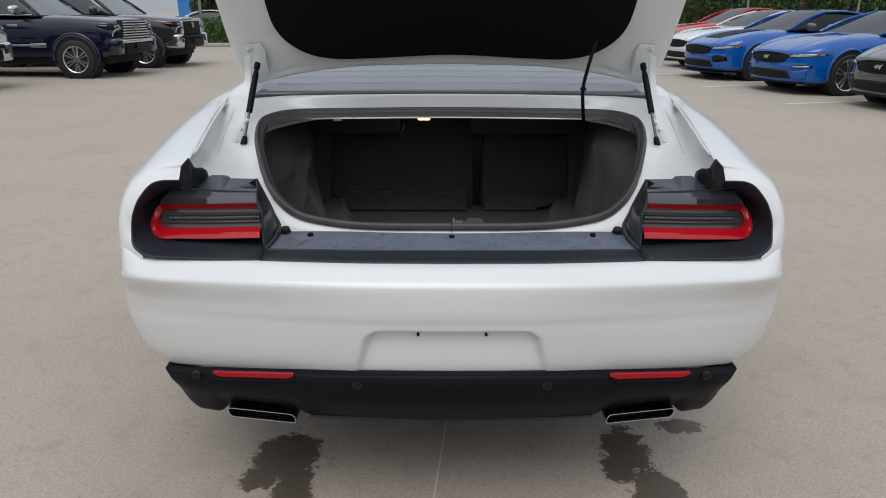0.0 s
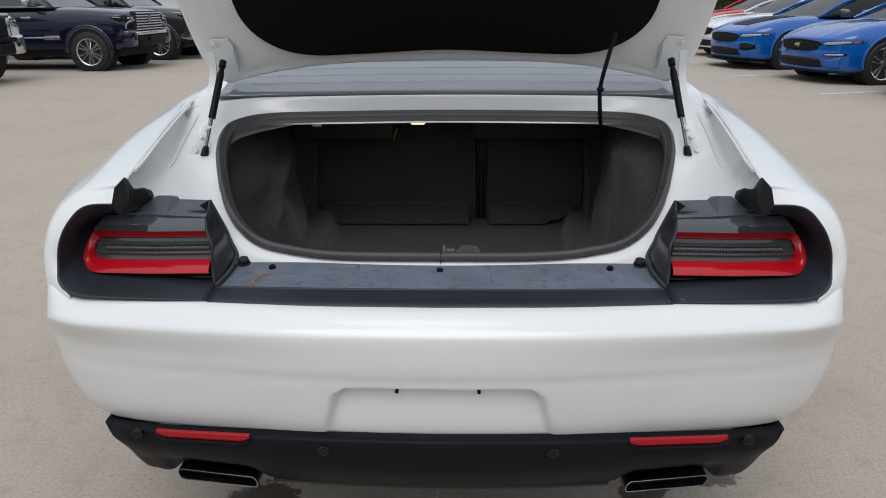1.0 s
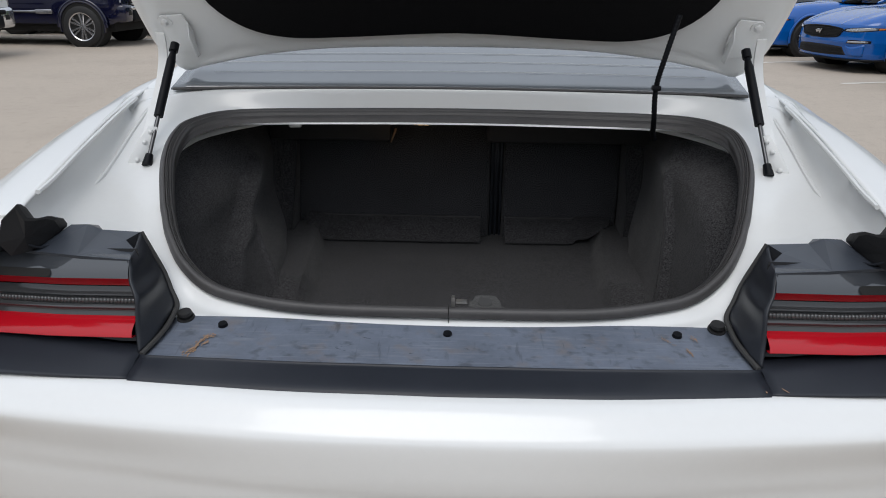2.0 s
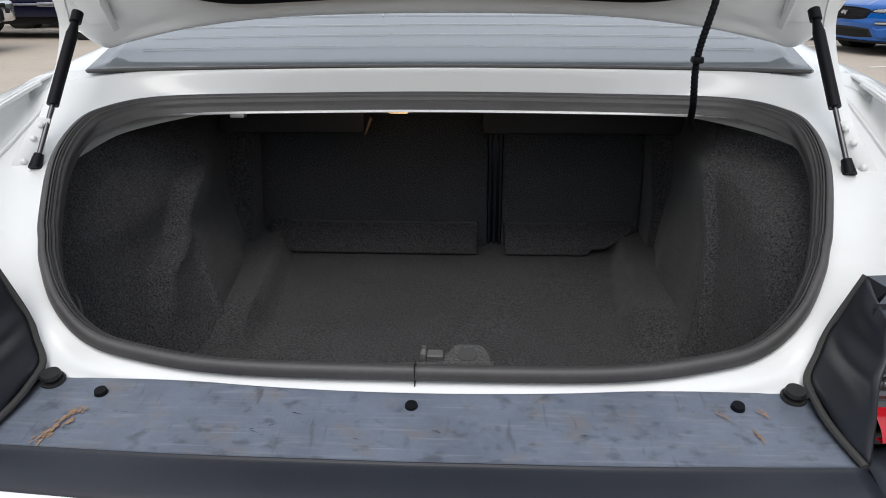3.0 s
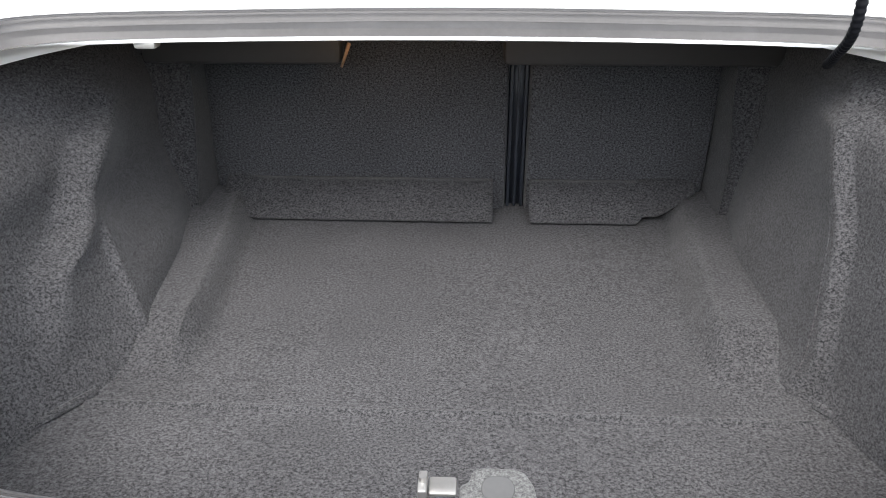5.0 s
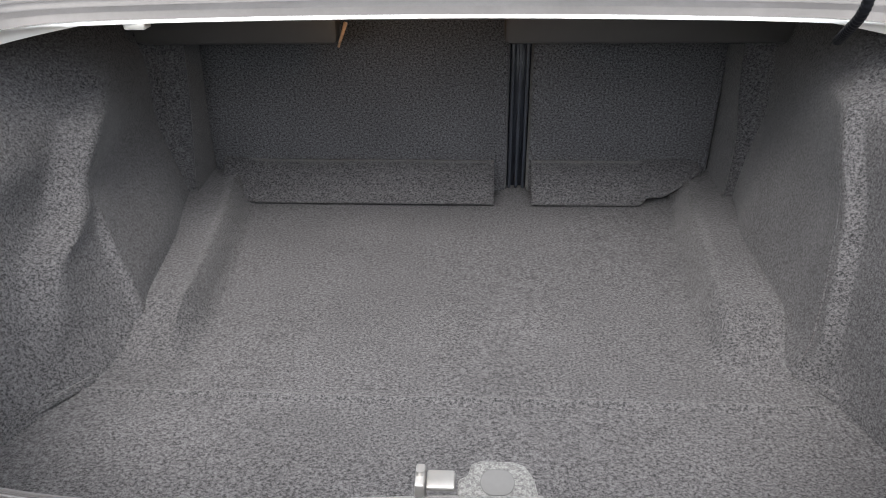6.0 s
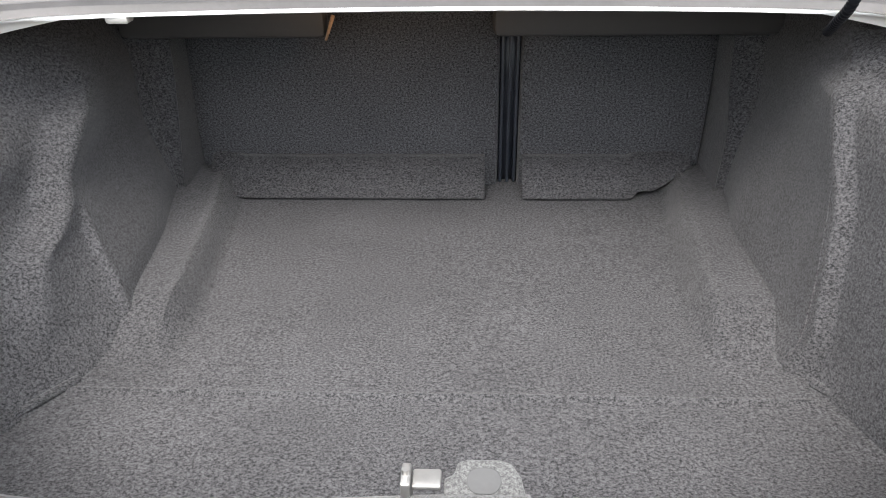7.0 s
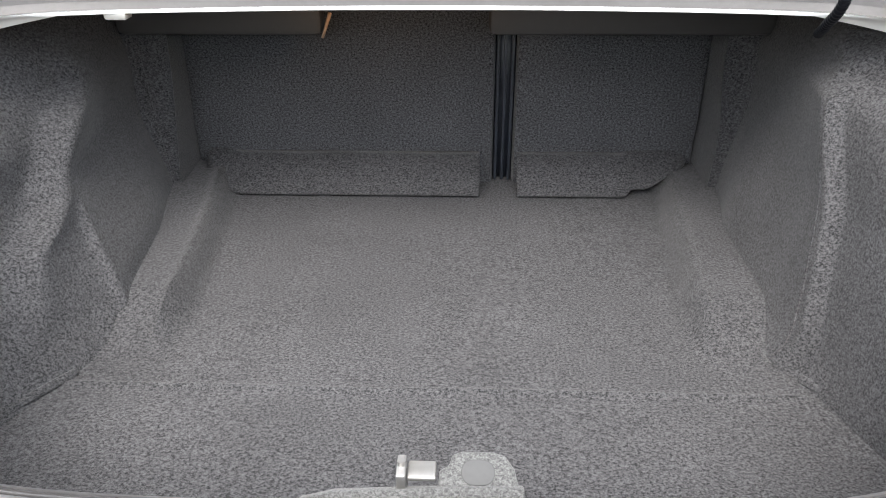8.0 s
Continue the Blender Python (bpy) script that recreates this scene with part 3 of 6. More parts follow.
def build_boot():
    xs = np.linspace(-0.68, 0.68, 205)
    ys = np.linspace(2.035, 3.03, 240)
    g = []
    for y in ys:
        row = []
        for x in xs:
            edge = float(np.interp(y, [2.44, 2.586, 2.82, 2.94], [0.358, 0.362, 0.388, 0.412] if x < 0 else [0.368, 0.372, 0.396, 0.42]))
            ramp = max(0, min(1, (abs(x) - edge) / 0.032)) * max(0, min(1, (y - 2.42) / 0.14))
            crease = 0.005 * bump_at(y - 2.380, 0.0035) * (abs(x) < 0.5) + 0.002 * noise.noise((x * 5, y * 5, 0))
            row.append((x, y, 0.64 + 0.044 * ramp * ramp * (3 - 2 * ramp) + 0.004 * bump_at(abs(x) - edge - 0.034, 0.008) * max(0, min(1, (y - 2.42) / 0.10)) + crease))
        g.append(row)
    v, f = sheet(np.array(g))
    mesh("boot_floor", v, f, carpet, car, "charcoal carpeted boot floor with a fold line")
    # side linings: level sections from the seats back over the wheel arch to the tail
    right = [
        (0.62, [(0.550, 3.03), (0.530, 2.95), (0.490, 2.72), (0.466, 2.49), (0.474, 2.445), (0.500, 2.39), (0.545, 2.28), (0.575, 2.15), (0.53, 2.05)]),
        (0.69, [(0.550, 3.03), (0.532, 2.95), (0.503, 2.72), (0.506, 2.48), (0.512, 2.450), (0.520, 2.40), (0.538, 2.29), (0.576, 2.16), (0.53, 2.05)]),
        (0.845, [(0.546, 3.03), (0.546, 2.95), (0.538, 2.75), (0.526, 2.54), (0.526, 2.510), (0.531, 2.465), (0.546, 2.35), (0.595, 2.19), (0.55, 2.06)]),
        (0.983, [(0.546, 3.03), (0.546, 2.95), (0.545, 2.80), (0.534, 2.62), (0.534, 2.595), (0.541, 2.555), (0.565, 2.46), (0.628, 2.27), (0.58, 2.08)]),
        (1.07, [(0.546, 3.03), (0.546, 2.95), (0.553, 2.84), (0.570, 2.72), (0.585, 2.690), (0.620, 2.630), (0.680, 2.52), (0.710, 2.30), (0.62, 2.10)])]
    left = [
        (0.62, [(0.560, 3.03), (0.535, 2.97), (0.478, 2.72), (0.445, 2.475), (0.460, 2.41), (0.492, 2.34), (0.530, 2.26), (0.570, 2.15), (0.53, 2.05)]),
        (0.70, [(0.558, 3.03), (0.538, 2.97), (0.488, 2.74), (0.468, 2.55), (0.485, 2.48), (0.516, 2.40), (0.550, 2.30), (0.580, 2.16), (0.53, 2.05)]),
        (0.83, [(0.552, 3.03), (0.550, 2.97), (0.548, 2.76), (0.552, 2.60), (0.560, 2.53), (0.573, 2.44), (0.590, 2.33), (0.606, 2.19), (0.56, 2.06)]),
        (0.92, [(0.552, 3.03), (0.550, 2.97), (0.548, 2.80), (0.550, 2.66), (0.562, 2.58), (0.582, 2.48), (0.606, 2.36), (0.630, 2.22), (0.58, 2.08)]),
        (1.07, [(0.552, 3.03), (0.550, 2.97), (0.563, 2.86), (0.592, 2.76), (0.620, 2.70), (0.655, 2.62), (0.695, 2.50), (0.710, 2.30), (0.62, 2.10)])]
    for side in (-1, 1):
        r = np.array([spline([(a, b, z) for a, b in row], 330) for z, row in (right if side > 0 else left)])
        g = np.array([spline(r[:, i], 110) for i in range(330)]).transpose(1, 0, 2)
        for row in g:
            for p in row:
                y, z = p[1], p[2]
                foot = max(0, min(1, (z - 0.60) / 0.05))
                if side < 0:
                    # the broad fold that runs down and back over the wheel arch, and a narrow pleat beside it
                    yc = float(np.interp(z, [0.70, 0.74, 0.79, 0.827, 0.917, 0.954], [2.40, 2.42, 2.45, 2.54, 2.617, 2.70]))
                    push = 0.050 * shoulder(y - yc, 0.013, 0.16) * max(0, min(1, (z - 0.69) / 0.11)) * max(0, min(1, (1.01 - z) / 0.09))
                    push += 0.013 * shoulder(y - (2.52 + 0.45 * (z - 0.70)), 0.005, 0.07) * max(0, min(1, (0.83 - z) / 0.04)) * foot
                else:
                    yr = float(np.interp(z, [0.69, 0.845, 0.983], [2.432, 2.492, 2.577]))
                    push = 0.021 * shoulder(y - yr, 0.0045, 0.20) * foot * max(0, min(1, (1.0 - z) / 0.03))
                    push += 0.006 * bump_at(y - 2.74, 0.12) * foot * max(0, min(1, (0.95 - z) / 0.15))
                    push += 0.012 * bump_at(y - (2.24 + 0.85 * max(0, z - 0.78)), 0.040) * max(0, min(1, (z - 0.74) / 0.06)) * max(0, min(1, (0.98 - z) / 0.06))
                push += 0.004 * noise.noise((y * 9, z * 9, side * 3.0)) * foot
                p[0] -= push
                # near the opening it curls outwards behind the white panel
                mouth = float(np.interp(y, [2.08, 2.205, 2.32, 2.43, 2.51, 2.595, 2.64], [0.485, 0.560, 0.598, 0.612, 0.597, 0.520, 0.30]))
                top = deck_z(min(y, 2.66))
                curl = max(0, min(1, (z - top + 0.12) / 0.08)) * max(0, min(1, (y - 2.25) / 0.08)) * max(0, min(1, (2.70 - y) / 0.08))
                p[0] += max(0, mouth + 0.050 - p[0]) * curl * curl * (3 - 2 * curl)
                p[2] = min(z, top - 0.006 - 0.044 * max(0, min(1, (p[0] - mouth) / 0.02)) if y < 2.66 else 1.075)
        v, f = sheet(mirrored(g, side))
        mesh("side_lining", v, f, carpet, car, "moulded carpet lining over the wheel arch")
        # a welt where the lining meets the floor in the tail corner
        welt = [(0.478, 2.40, 0.642), (0.497, 2.365, 0.646), (0.535, 2.307, 0.648), (0.575, 2.245, 0.650)] if side < 0 else [(0.500, 2.415, 0.642), (0.520, 2.385, 0.646), (0.570, 2.325, 0.648), (0.605, 2.28, 0.650)]
        v, f = tube(mirrored(welt, side), ring(0.007, 8), 30)
        mesh("lining_welt", v, f, carpet, car)
        # carpeted corner post beside the seat back
        levels = (0.640, 0.70, 0.795, 0.90, 0.99)
        outer, inner = ((0.516, 0.520, 0.536, 0.534, 0.538), (0.503, 0.503, 0.504, 0.491, 0.486)) if side > 0 else ((0.512, 0.514, 0.520, 0.520, 0.524), (0.503, 0.500, 0.488, 0.476, 0.470))
        cols = [[(0.575, 2.870, z) for z in levels], [(x + 0.006, 2.890, z) for x, z in zip(outer, levels)], [(x, 2.897, z) for x, z in zip(outer, levels)], [(x + 0.004, 2.900, z) for x, z in zip(inner, levels)], [(x, 2.906, z) for x, z in zip(inner, levels)], [(0.5 * x + 0.254, 3.03, z) for x, z in zip(inner, levels)]]
        v, f = loft(mirrored(cols, side), 40, 20)
        mesh("corner_post", v, f, carpet, car)
        # white inner panel under the seal at the upper corner
        up, dn = [], []
        for k in range(9):
            u = k / 8
            a = (float(np.interp(u, [0, 0.35, 0.6, 0.8, 1], [0.616, 0.624, 0.614, 0.583, 0.460])), float(np.interp(u, [0, 0.35, 0.6, 0.8, 1], [2.34, 2.43, 2.49, 2.55, 2.622])))
            up.append((a[0], a[1], deck_z(a[1]) - 0.016))
            w = math.sin(math.pi * u)
            dn.append((a[0] + 0.005 + 0.030 * w, a[1] + 0.01 + 0.022 * w, deck_z(a[1]) - 0.022 - 0.034 * w))
        mid = [tuple(0.5 * np.array(a) + 0.5 * np.array(b) + np.array((0.006, 0.004, 0))) for a, b in zip(up, dn)]
        v, f = loft(mirrored([up, mid, dn], side), 30, 12)
        mesh("inner_wing_panel", v, f, white, car)
    for x0, x1 in ((-0.503, 0.102), (0.142, 0.502)):
        bm = bm_box((x0, 3.0, 0.60), (x1, 3.06, 1.085), 0.014)
        part("seat_back", bm, felt, car, "dark felt back of a folding rear seat")
    part("seat_gap", bm_box((0.09, 3.028, 0.60), (0.156, 3.07, 1.085)), satin_black, car)
    for side in (-1, 1):
        part("seat_bolster", bm_box((min(side * 0.507, side * 0.58), 3.040, 0.60), (max(side * 0.507, side * 0.58), 3.07, 1.085), 0.004), felt, car)
    for x in (0.108, 0.122, 0.136):
        part("gap_strip", bm_box((x - 0.003, 3.015, 0.60), (x + 0.003, 3.04, 1.04), 0.001), satin_black, car)
    part("parcel_shelf", bm_box((-0.72, 2.675, 1.085), (0.72, 3.2, 1.093)), dark, car)
    part("shelf_brace", bm_box((-0.54, 2.86, 0.975), (-0.190, 2.90, 1.085), 0.012), brace_grey, car)
    part("shelf_brace", bm_box((0.085, 2.86, 0.975), (0.55, 2.90, 1.085), 0.012), brace_grey, car)
    # orange boot-lamp light on the bracket edge, painted with the rust brown
    part("lit_edge", bm_rod((-0.190, 2.857, 0.974), (-0.174, 2.857, 1.014), 0.0022, 8, 0.0034), rust_and_lamplight, car, "bracket edge coloured as if lit by the boot lamp")
    part("tail_lining", bm_box((-0.64, 2.02, 0.60), (0.64, 2.035, 0.835)), carpet, car)
    part("floor_pan", bm_box((-0.75, 2.0, 0.55), (0.75, 3.1, 0.595)), dark, car)
    # carpet flaps from the seat backs onto the floor
    for x0, x1, curl in ((-0.475, 0.076, 0.0), (0.150, 0.43, 1.0)):
        n = 40
        rows = []
        for k, (y, z) in enumerate(((2.999, 0.706), (2.984, 0.704), (2.967, 0.690), (2.951, 0.668), (2.934, 0.652), (2.926, 0.646))):
            row = []
            for i in range(n):
                u = i / (n - 1)
                x = x0 + (x1 - x0) * u
                wave = (0.006 * math.sin(u * 13 + curl) + 0.004 * math.sin(u * 29 + 2 * curl)) * (1 - abs(2 * k / 5 - 1))
                lift = 0.060 * max(0, (u - 0.78) / 0.22) ** 1.3 * curl + 0.012 * bump_at(u - 0.80, 0.035) * curl + (0.03 * max(0, (0.12 - u) / 0.12) if not curl else 0)
                row.append((x + 0.05 * max(0, (u - 0.8) / 0.2) * curl, y + wave + lift * 0.8, z + lift * (0.3 + 0.1 * k)))
            rows.append(row)
        v, f = sheet(np.array(rows))
        thicken(mesh("carpet_flap", v, f, carpet, car, "loose carpet flap below a seat back"), 0.004, 1)
    # striker and its carpet tab on the tail lining
    part("striker_plate", bm_box((0.004, 2.052, 0.800), (0.011, 2.074, 0.8625), 0.0015), steel, car)
    part("striker", bm_box((0.012, 2.056, 0.852), (0.034, 2.074, 0.8565), 0.002), steel, car, "zinc steel striker")
    part("striker_post", bm_rod((0.0075, 2.056, 0.80), (0.0075, 2.064, 0.8665), 0.003), steel, car)
    tab = [(-0.030, -0.020), (0.034, -0.020), (0.028, 0.004), (0.021, 0.014), (0.012, 0.0165), (-0.012, 0.0165), (-0.020, 0.014), (-0.022, 0.006), (-0.030, 0.002)]
    part("carpet_tab", plate(tab, 0.006, (0.066, 2.063, 0.8545), (1, 0, 0), (0, 0.82, 0.57), 0.002), tab_grey, car, "pale grey carpet tab")
    part("dimple", plate(round_rect(0.026, 0.019, 0.0093, 8), 0.003, (0.066, 2.0632, 0.8562), (1, 0, 0), (0, 0.82, 0.57), 0.0008), grey_plastic, car)
    part("tab_base", plate([(-0.150, -0.020), (0.035, -0.020), (0.035, 0.004), (0.0, 0.004), (-0.06, 0.001), (-0.110, -0.002), (-0.135, -0.008)], 0.010, (0.066, 2.050, 0.849), (1, 0, 0), (0, 0.55, 0.83), 0.002), tab_grey, car)


build_boot()

# boot lamp under the front lip
part("boot_lamp", bm_box((-0.118, 2.73, 1.049), (-0.072, 2.77, 1.07), 0.004), lamp_glow, car, "lit warm boot lamp")
for side in (-1, 1):
    v, f = tube(mirrored([(0.492, 2.118, 0.852), (0.512, 2.150, 0.868), (0.530, 2.172, 0.878), (0.545, 2.176, 0.882)], side), ring(0.0028, 8), 24)
    mesh("trim_edge", v, f, grey_plastic, car)
part("lip_clip", bm_box((-0.412, 2.590, 1.0655), (-0.382, 2.612, 1.078), 0.004), silver_clip, car)


def lamp_point(x, z, back):
    """The lamp's face: flatter than the bumper, and dropping a little outwards."""
    return (x, 1.855 + 0.52 * (z - 0.819) + 0.6 * (float(np.interp(abs(x), FIN_X, FIN_D)) - 0.043) + back, z - 0.05 * (abs(x) - 0.52))


def on_tail(points, back):
    return [lamp_point(x, z, back) for x, z in points]


def build_tail_lamp(side):
    outer = [(0.885, 1.975, 0.795)] + [(x, y, z) for x, y, z in reversed(FENDER[0][:-1])]
    edge = [(0.5005, 1.8290, 0.8185), (0.62, 1.8295, 0.820), (0.74, 1.836, 0.821), (0.805, 1.843, 0.825)] + [outer[1], outer[2], outer[3], outer[4], outer[5], outer[6]]
    inner_xz = [(0.5005, 0.832), (0.62, 0.843), (0.765, 0.852), (0.810, 0.866), (0.835, 0.892), (0.840, 0.922), (0.828, 0.955), (0.79, 0.978), (0.745, 0.988), (0.69, 0.990)]
    inner = on_tail(inner_xz, 0.014)
    mid = [tuple(0.45 * np.array(a) + 0.55 * np.array(b) + np.array((0, -0.002, 0))) for a, b in zip(edge, inner)]
    deep = on_tail([(x * 0.985, 0.912 + (z - 0.912) * 0.96) for x, z in inner_xz], 0.04)
    v, f = loft(mirrored([edge, mid, inner, deep], side), 60, 18)
    thicken(mesh("lamp_bezel", v, f, bezel_black, car, "black plastic lamp surround"), 0.003)
    # gloss housing behind the lens
    zs = np.linspace(0.842, 0.980, 18)
    xin = lambda z: 0.511 + 0.14 * (z - 0.861)
    g = np.array([[lamp_point(x, z, 0.042) for x in np.linspace(xin(z), 0.84, 30)] for z in zs])
    v, f = sheet(mirrored(g, side))
    lamp = mesh("tail_lamp", v, f, gloss_black, car, "red and smoked racetrack tail lamp")
    # red racetrack: a channel open towards the middle, its floor set back
    def track(grow, back, upper):
        x1, zc, h = 0.788, 0.905, 0.043 + grow
        line = [(xin(zc - h), zc - h)] + [(x, zc - h) for x in (0.54, 0.58, 0.62, 0.66, 0.70, 0.74, x1 - 0.008)]
        line += [(x1 + h * 0.95 * math.sin(a), zc - h * math.cos(a)) for a in np.linspace(0.4, math.pi - 0.4, 7)]
        line += [(x, zc + h) for x in (x1 - 0.008, 0.74, 0.70, 0.66, 0.62, 0.58, 0.54)] + [(xin(zc + h), zc + h)]
        # the upper arm stands upright and deeper, under the brow
        return [lamp_point(x, z, back + (upper - back) * max(0.0, min(1.0, (z - 0.890) / 0.035))) for x, z in line]
    v, f = loft(mirrored([track(0.001, 0.018, 0.026), track(0.0, 0.006, 0.020), track(-0.003, 0.004, 0.020), track(-0.011, 0.008, 0.026), track(-0.018, 0.020, 0.032), track(-0.021, 0.029, 0.034), track(-0.023, 0.040, 0.041)], side), 120, 16)
    mesh("red_lens", v, f, red_lens, lamp, "glossy red light guide")
    g = np.array([[lamp_point(x, z, 0.031 - 0.007 * bump_at(z - 0.898, 0.004) - 0.004 * bump_at(z - 0.915, 0.003)) for x in np.linspace(xin(z), 0.788 + 0.7 * math.sqrt(max(0, 0.0225 ** 2 - (z - 0.905) ** 2)), 14)] for z in np.linspace(0.883, 0.927, 34)])
    v, f = sheet(mirrored(g, side))
    mesh("smoked_core", v, f, smoked, lamp, "smoked grey reversing lamp")
    for i in range(40):
        x = 0.522 + i * 0.0064
        px, py, pz = lamp_point(x, 0.907, 0.026)
        part("prism", bm_box((side * px - 0.0028, py - 0.002, pz - 0.0045), (side * px + 0.0028, py + 0.004, pz + 0.0045)), clear_grey, lamp)
    # clear gloss brow above the red
    g = np.array([[lamp_point(x, z, 0.001 + 0.42 * (z - 0.949) - 0.004 * math.sin(math.pi * (z - 0.949) / 0.031)) for x in np.linspace(xin(z), 0.80 - 0.9 * max(0, z - 0.952), 24)] for z in np.linspace(0.949, 0.980, 9)])
    v, f = sheet(mirrored(g, side))
    mesh("gloss_brow", v, f, clear_brow, lamp)
    slot = [(0.668 + 0.006 * math.cos(a), 0.9565 + 0.0055 * math.sin(a)) for a in np.linspace(math.pi / 2, 3 * math.pi / 2, 8)]
    rows = [[lamp_point(x, z, -0.004 + 0.42 * (z - 0.949)) for x in np.linspace(slot[i][0], 0.79 - 0.8 * abs(z - 0.9565), 14)] for i, z in enumerate(p[1] for p in slot)]
    v, f = sheet(mirrored(rows, side))
    mesh("brow_slot", v, f, dark, lamp)
    # housing: a flat shelf on top with a stepped back edge and a creased inner corner
    out = [(0.525, 1.944, 0.975), (0.62, 1.955, 0.976), (0.70, 1.970, 0.976), (0.76, 1.985, 0.977), (0.765, 2.03, 0.985), (0.712, 2.052, 0.981), (0.700, 2.054, 0.983), (0.682, 2.060, 0.993), (0.655, 2.066, 0.992), (0.637, 2.068, 0.990), (0.629, 2.064, 0.983), (0.553, 2.050, 0.985), (0.568, 2.024, 0.979), (0.538, 1.992, 0.973)]
    bm = bmesh.new()
    fc = bm.faces.new([bm.verts.new((side * x, y, z)) for x, y, z in out])
    low = bmesh.ops.extrude_face_region(bm, geom=[fc])
    bmesh.ops.translate(bm, verts=[q for q in low["geom"] if isinstance(q, bmesh.types.BMVert)], vec=(0, 0.002, -0.006))
    bmesh.ops.triangulate(bm, faces=bm.faces)
    part("lamp_shelf", bm, shelf_plastic, car, smooth=False)
    bm = bmesh.new()
    tri = [bm.verts.new((side * x, y, z)) for x, y, z in ((0.553, 2.050, 0.985), (0.568, 2.024, 0.979), (0.538, 1.992, 0.973), (0.553, 2.022, 0.966))]
    for c in ((0, 1, 3), (1, 2, 3), (2, 0, 3)):
        bm.faces.new([tri[i] for i in c])
    part("shelf_crease", bm, trim_black, car, smooth=False)
    # creased wall towards the boot
    front = [(0.526, 1.945, 0.974), (0.524, 1.938, 0.962), (0.517, 1.922, 0.944), (0.506, 1.908, 0.922), (0.504, 1.900, 0.897), (0.505, 1.892, 0.868), (0.500, 1.879, 0.838)]
    back = [(0.552, 2.050, 0.984), (0.543, 2.050, 0.962), (0.530, 2.048, 0.930), (0.520, 2.044, 0.912), (0.506, 2.030, 0.886), (0.490, 2.008, 0.863), (0.490, 1.940, 0.848)]
    rows = []
    for k in np.linspace(0, 1, 7):
        dent = 0.006 * math.sin(math.pi * k)
        rows.append([((1 - k) * a[0] + k * b[0] - dent * (0.3 + i % 2), (1 - k) * a[1] + k * b[1], (1 - k) * a[2] + k * b[2]) for i, (a, b) in enumerate(zip(front, back))])
    v, f = loft(mirrored(rows, side), 30, 14)
    thicken(mesh("lamp_side_wall", v, f, satin_black, car), 0.004)
    v, f = tube(mirrored([(0.553, 2.052, 0.984), (0.521, 2.048, 0.912), (0.506, 2.034, 0.885), (0.487, 2.010, 0.862), (0.484, 1.975, 0.853), (0.486, 1.935, 0.845), (0.497, 1.878, 0.836)], side), ring(0.0045, 8), 50)
    mesh("lamp_gasket", v, f, grey_plastic, car, "perished rubber gasket edge")
    # rubber block closing the gutter: a creased lump with a raised outer horn
    face = [(0.704, 1.962, 1.060), (0.695, 1.966, 1.036), (0.691, 1.985, 1.029), (0.688, 2.010, 1.025), (0.685, 2.030, 1.015), (0.687, 2.045, 0.994), (0.694, 2.035, 0.982), (0.702, 1.970, 0.980), (0.712, 1.940, 0.984), (0.719, 1.925, 1.012), (0.715, 1.940, 1.045)]
    bm = bmesh.new()
    rims = []
    for q, dy, dz in ((1.0, 0.0, 0.0), (1.04, 0.010, 0.001), (1.03, 0.022, -0.003), (0.92, 0.034, -0.008)):
        rims.append([bm.verts.new((side * (0.697 + (x - 0.697) * q + 0.35 * dy * 0.3), y - 0.012 + dy, 1.016 + (z - 1.016) * q + dz)) for x, y, z in face])
    for r0, r1 in zip(rims, rims[1:]):
        for i in range(len(face)):
            j = (i + 1) % len(face)
            bm.faces.new((r0[i], r0[j], r1[j], r1[i]))
    mid = bm.verts.new((side * 0.699, 1.952, 1.008))
    for i in range(len(face)):
        bm.faces.new((rims[0][i], rims[0][(i + 1) % len(face)], mid))
    bm.faces.new(rims[-1])
    part("gutter_end_block", bm, block_rubber, car, "creased black rubber block at the gutter end", smooth=False)
    v, f = tube(mirrored([(0.712, 2.030, 1.062), (0.718, 2.10, 1.071), (0.735, 2.22, 1.088), (0.757, 2.38, 1.108), (0.776, 2.52, 1.124), (0.787, 2.60, 1.131)], side), ring(0.0045, 8), 50)
    mesh("gutter_flange", v, f, white, car)
    v, f = tube(mirrored([(0.712, 2.17, 1.010), (0.718, 2.21, 1.016), (0.722, 2.26, 1.024), (0.736, 2.35, 1.040), (0.752, 2.48, 1.072), (0.752, 2.58, 1.108)], side), ring(0.005, 8), 50)
    mesh("gutter_rib", v, f, white, car)


for side in (-1, 1):
    build_tail_lamp(side)


# fittings on the sill
def sill_z(y):
    return float(np.interp(y, [1.80, 1.862, 1.905, 1.94, 1.965, 1.98], [0.820, 0.829, 0.834, 0.838, 0.842, 0.845]))


for x, y in ((-0.394, 1.974), (0.0, 1.962), (0.394, 1.974)):
    z = sill_z(y) + 0.002
    bm = bm_rod((x, y, z - 0.004), (x, y - 0.001, z + 0.0012), 0.0086, 20, 0.0074)
    part("push_clip", bm, trim_black, car, "black plastic push clip")
for side in (-1, 1):
    x, y, z = side * 0.467, 1.994, 0.8455
    bm = bm_rod((x, y, z), (x, y - 0.001, z + 0.003), 0.0155, 20, 0.0145)
    bm_rod((x, y - 0.001, z + 0.003), (x, y - 0.002, z + 0.009), 0.0085, 16, 0.009, bm)
    bm_rod((x, y - 0.002, z + 0.008), (x, y - 0.003, z + 0.013), 0.0130, 20, 0.0115, bm)
    part("rubber_stop", bm, block_rubber, car, "round black rubber bump stop")

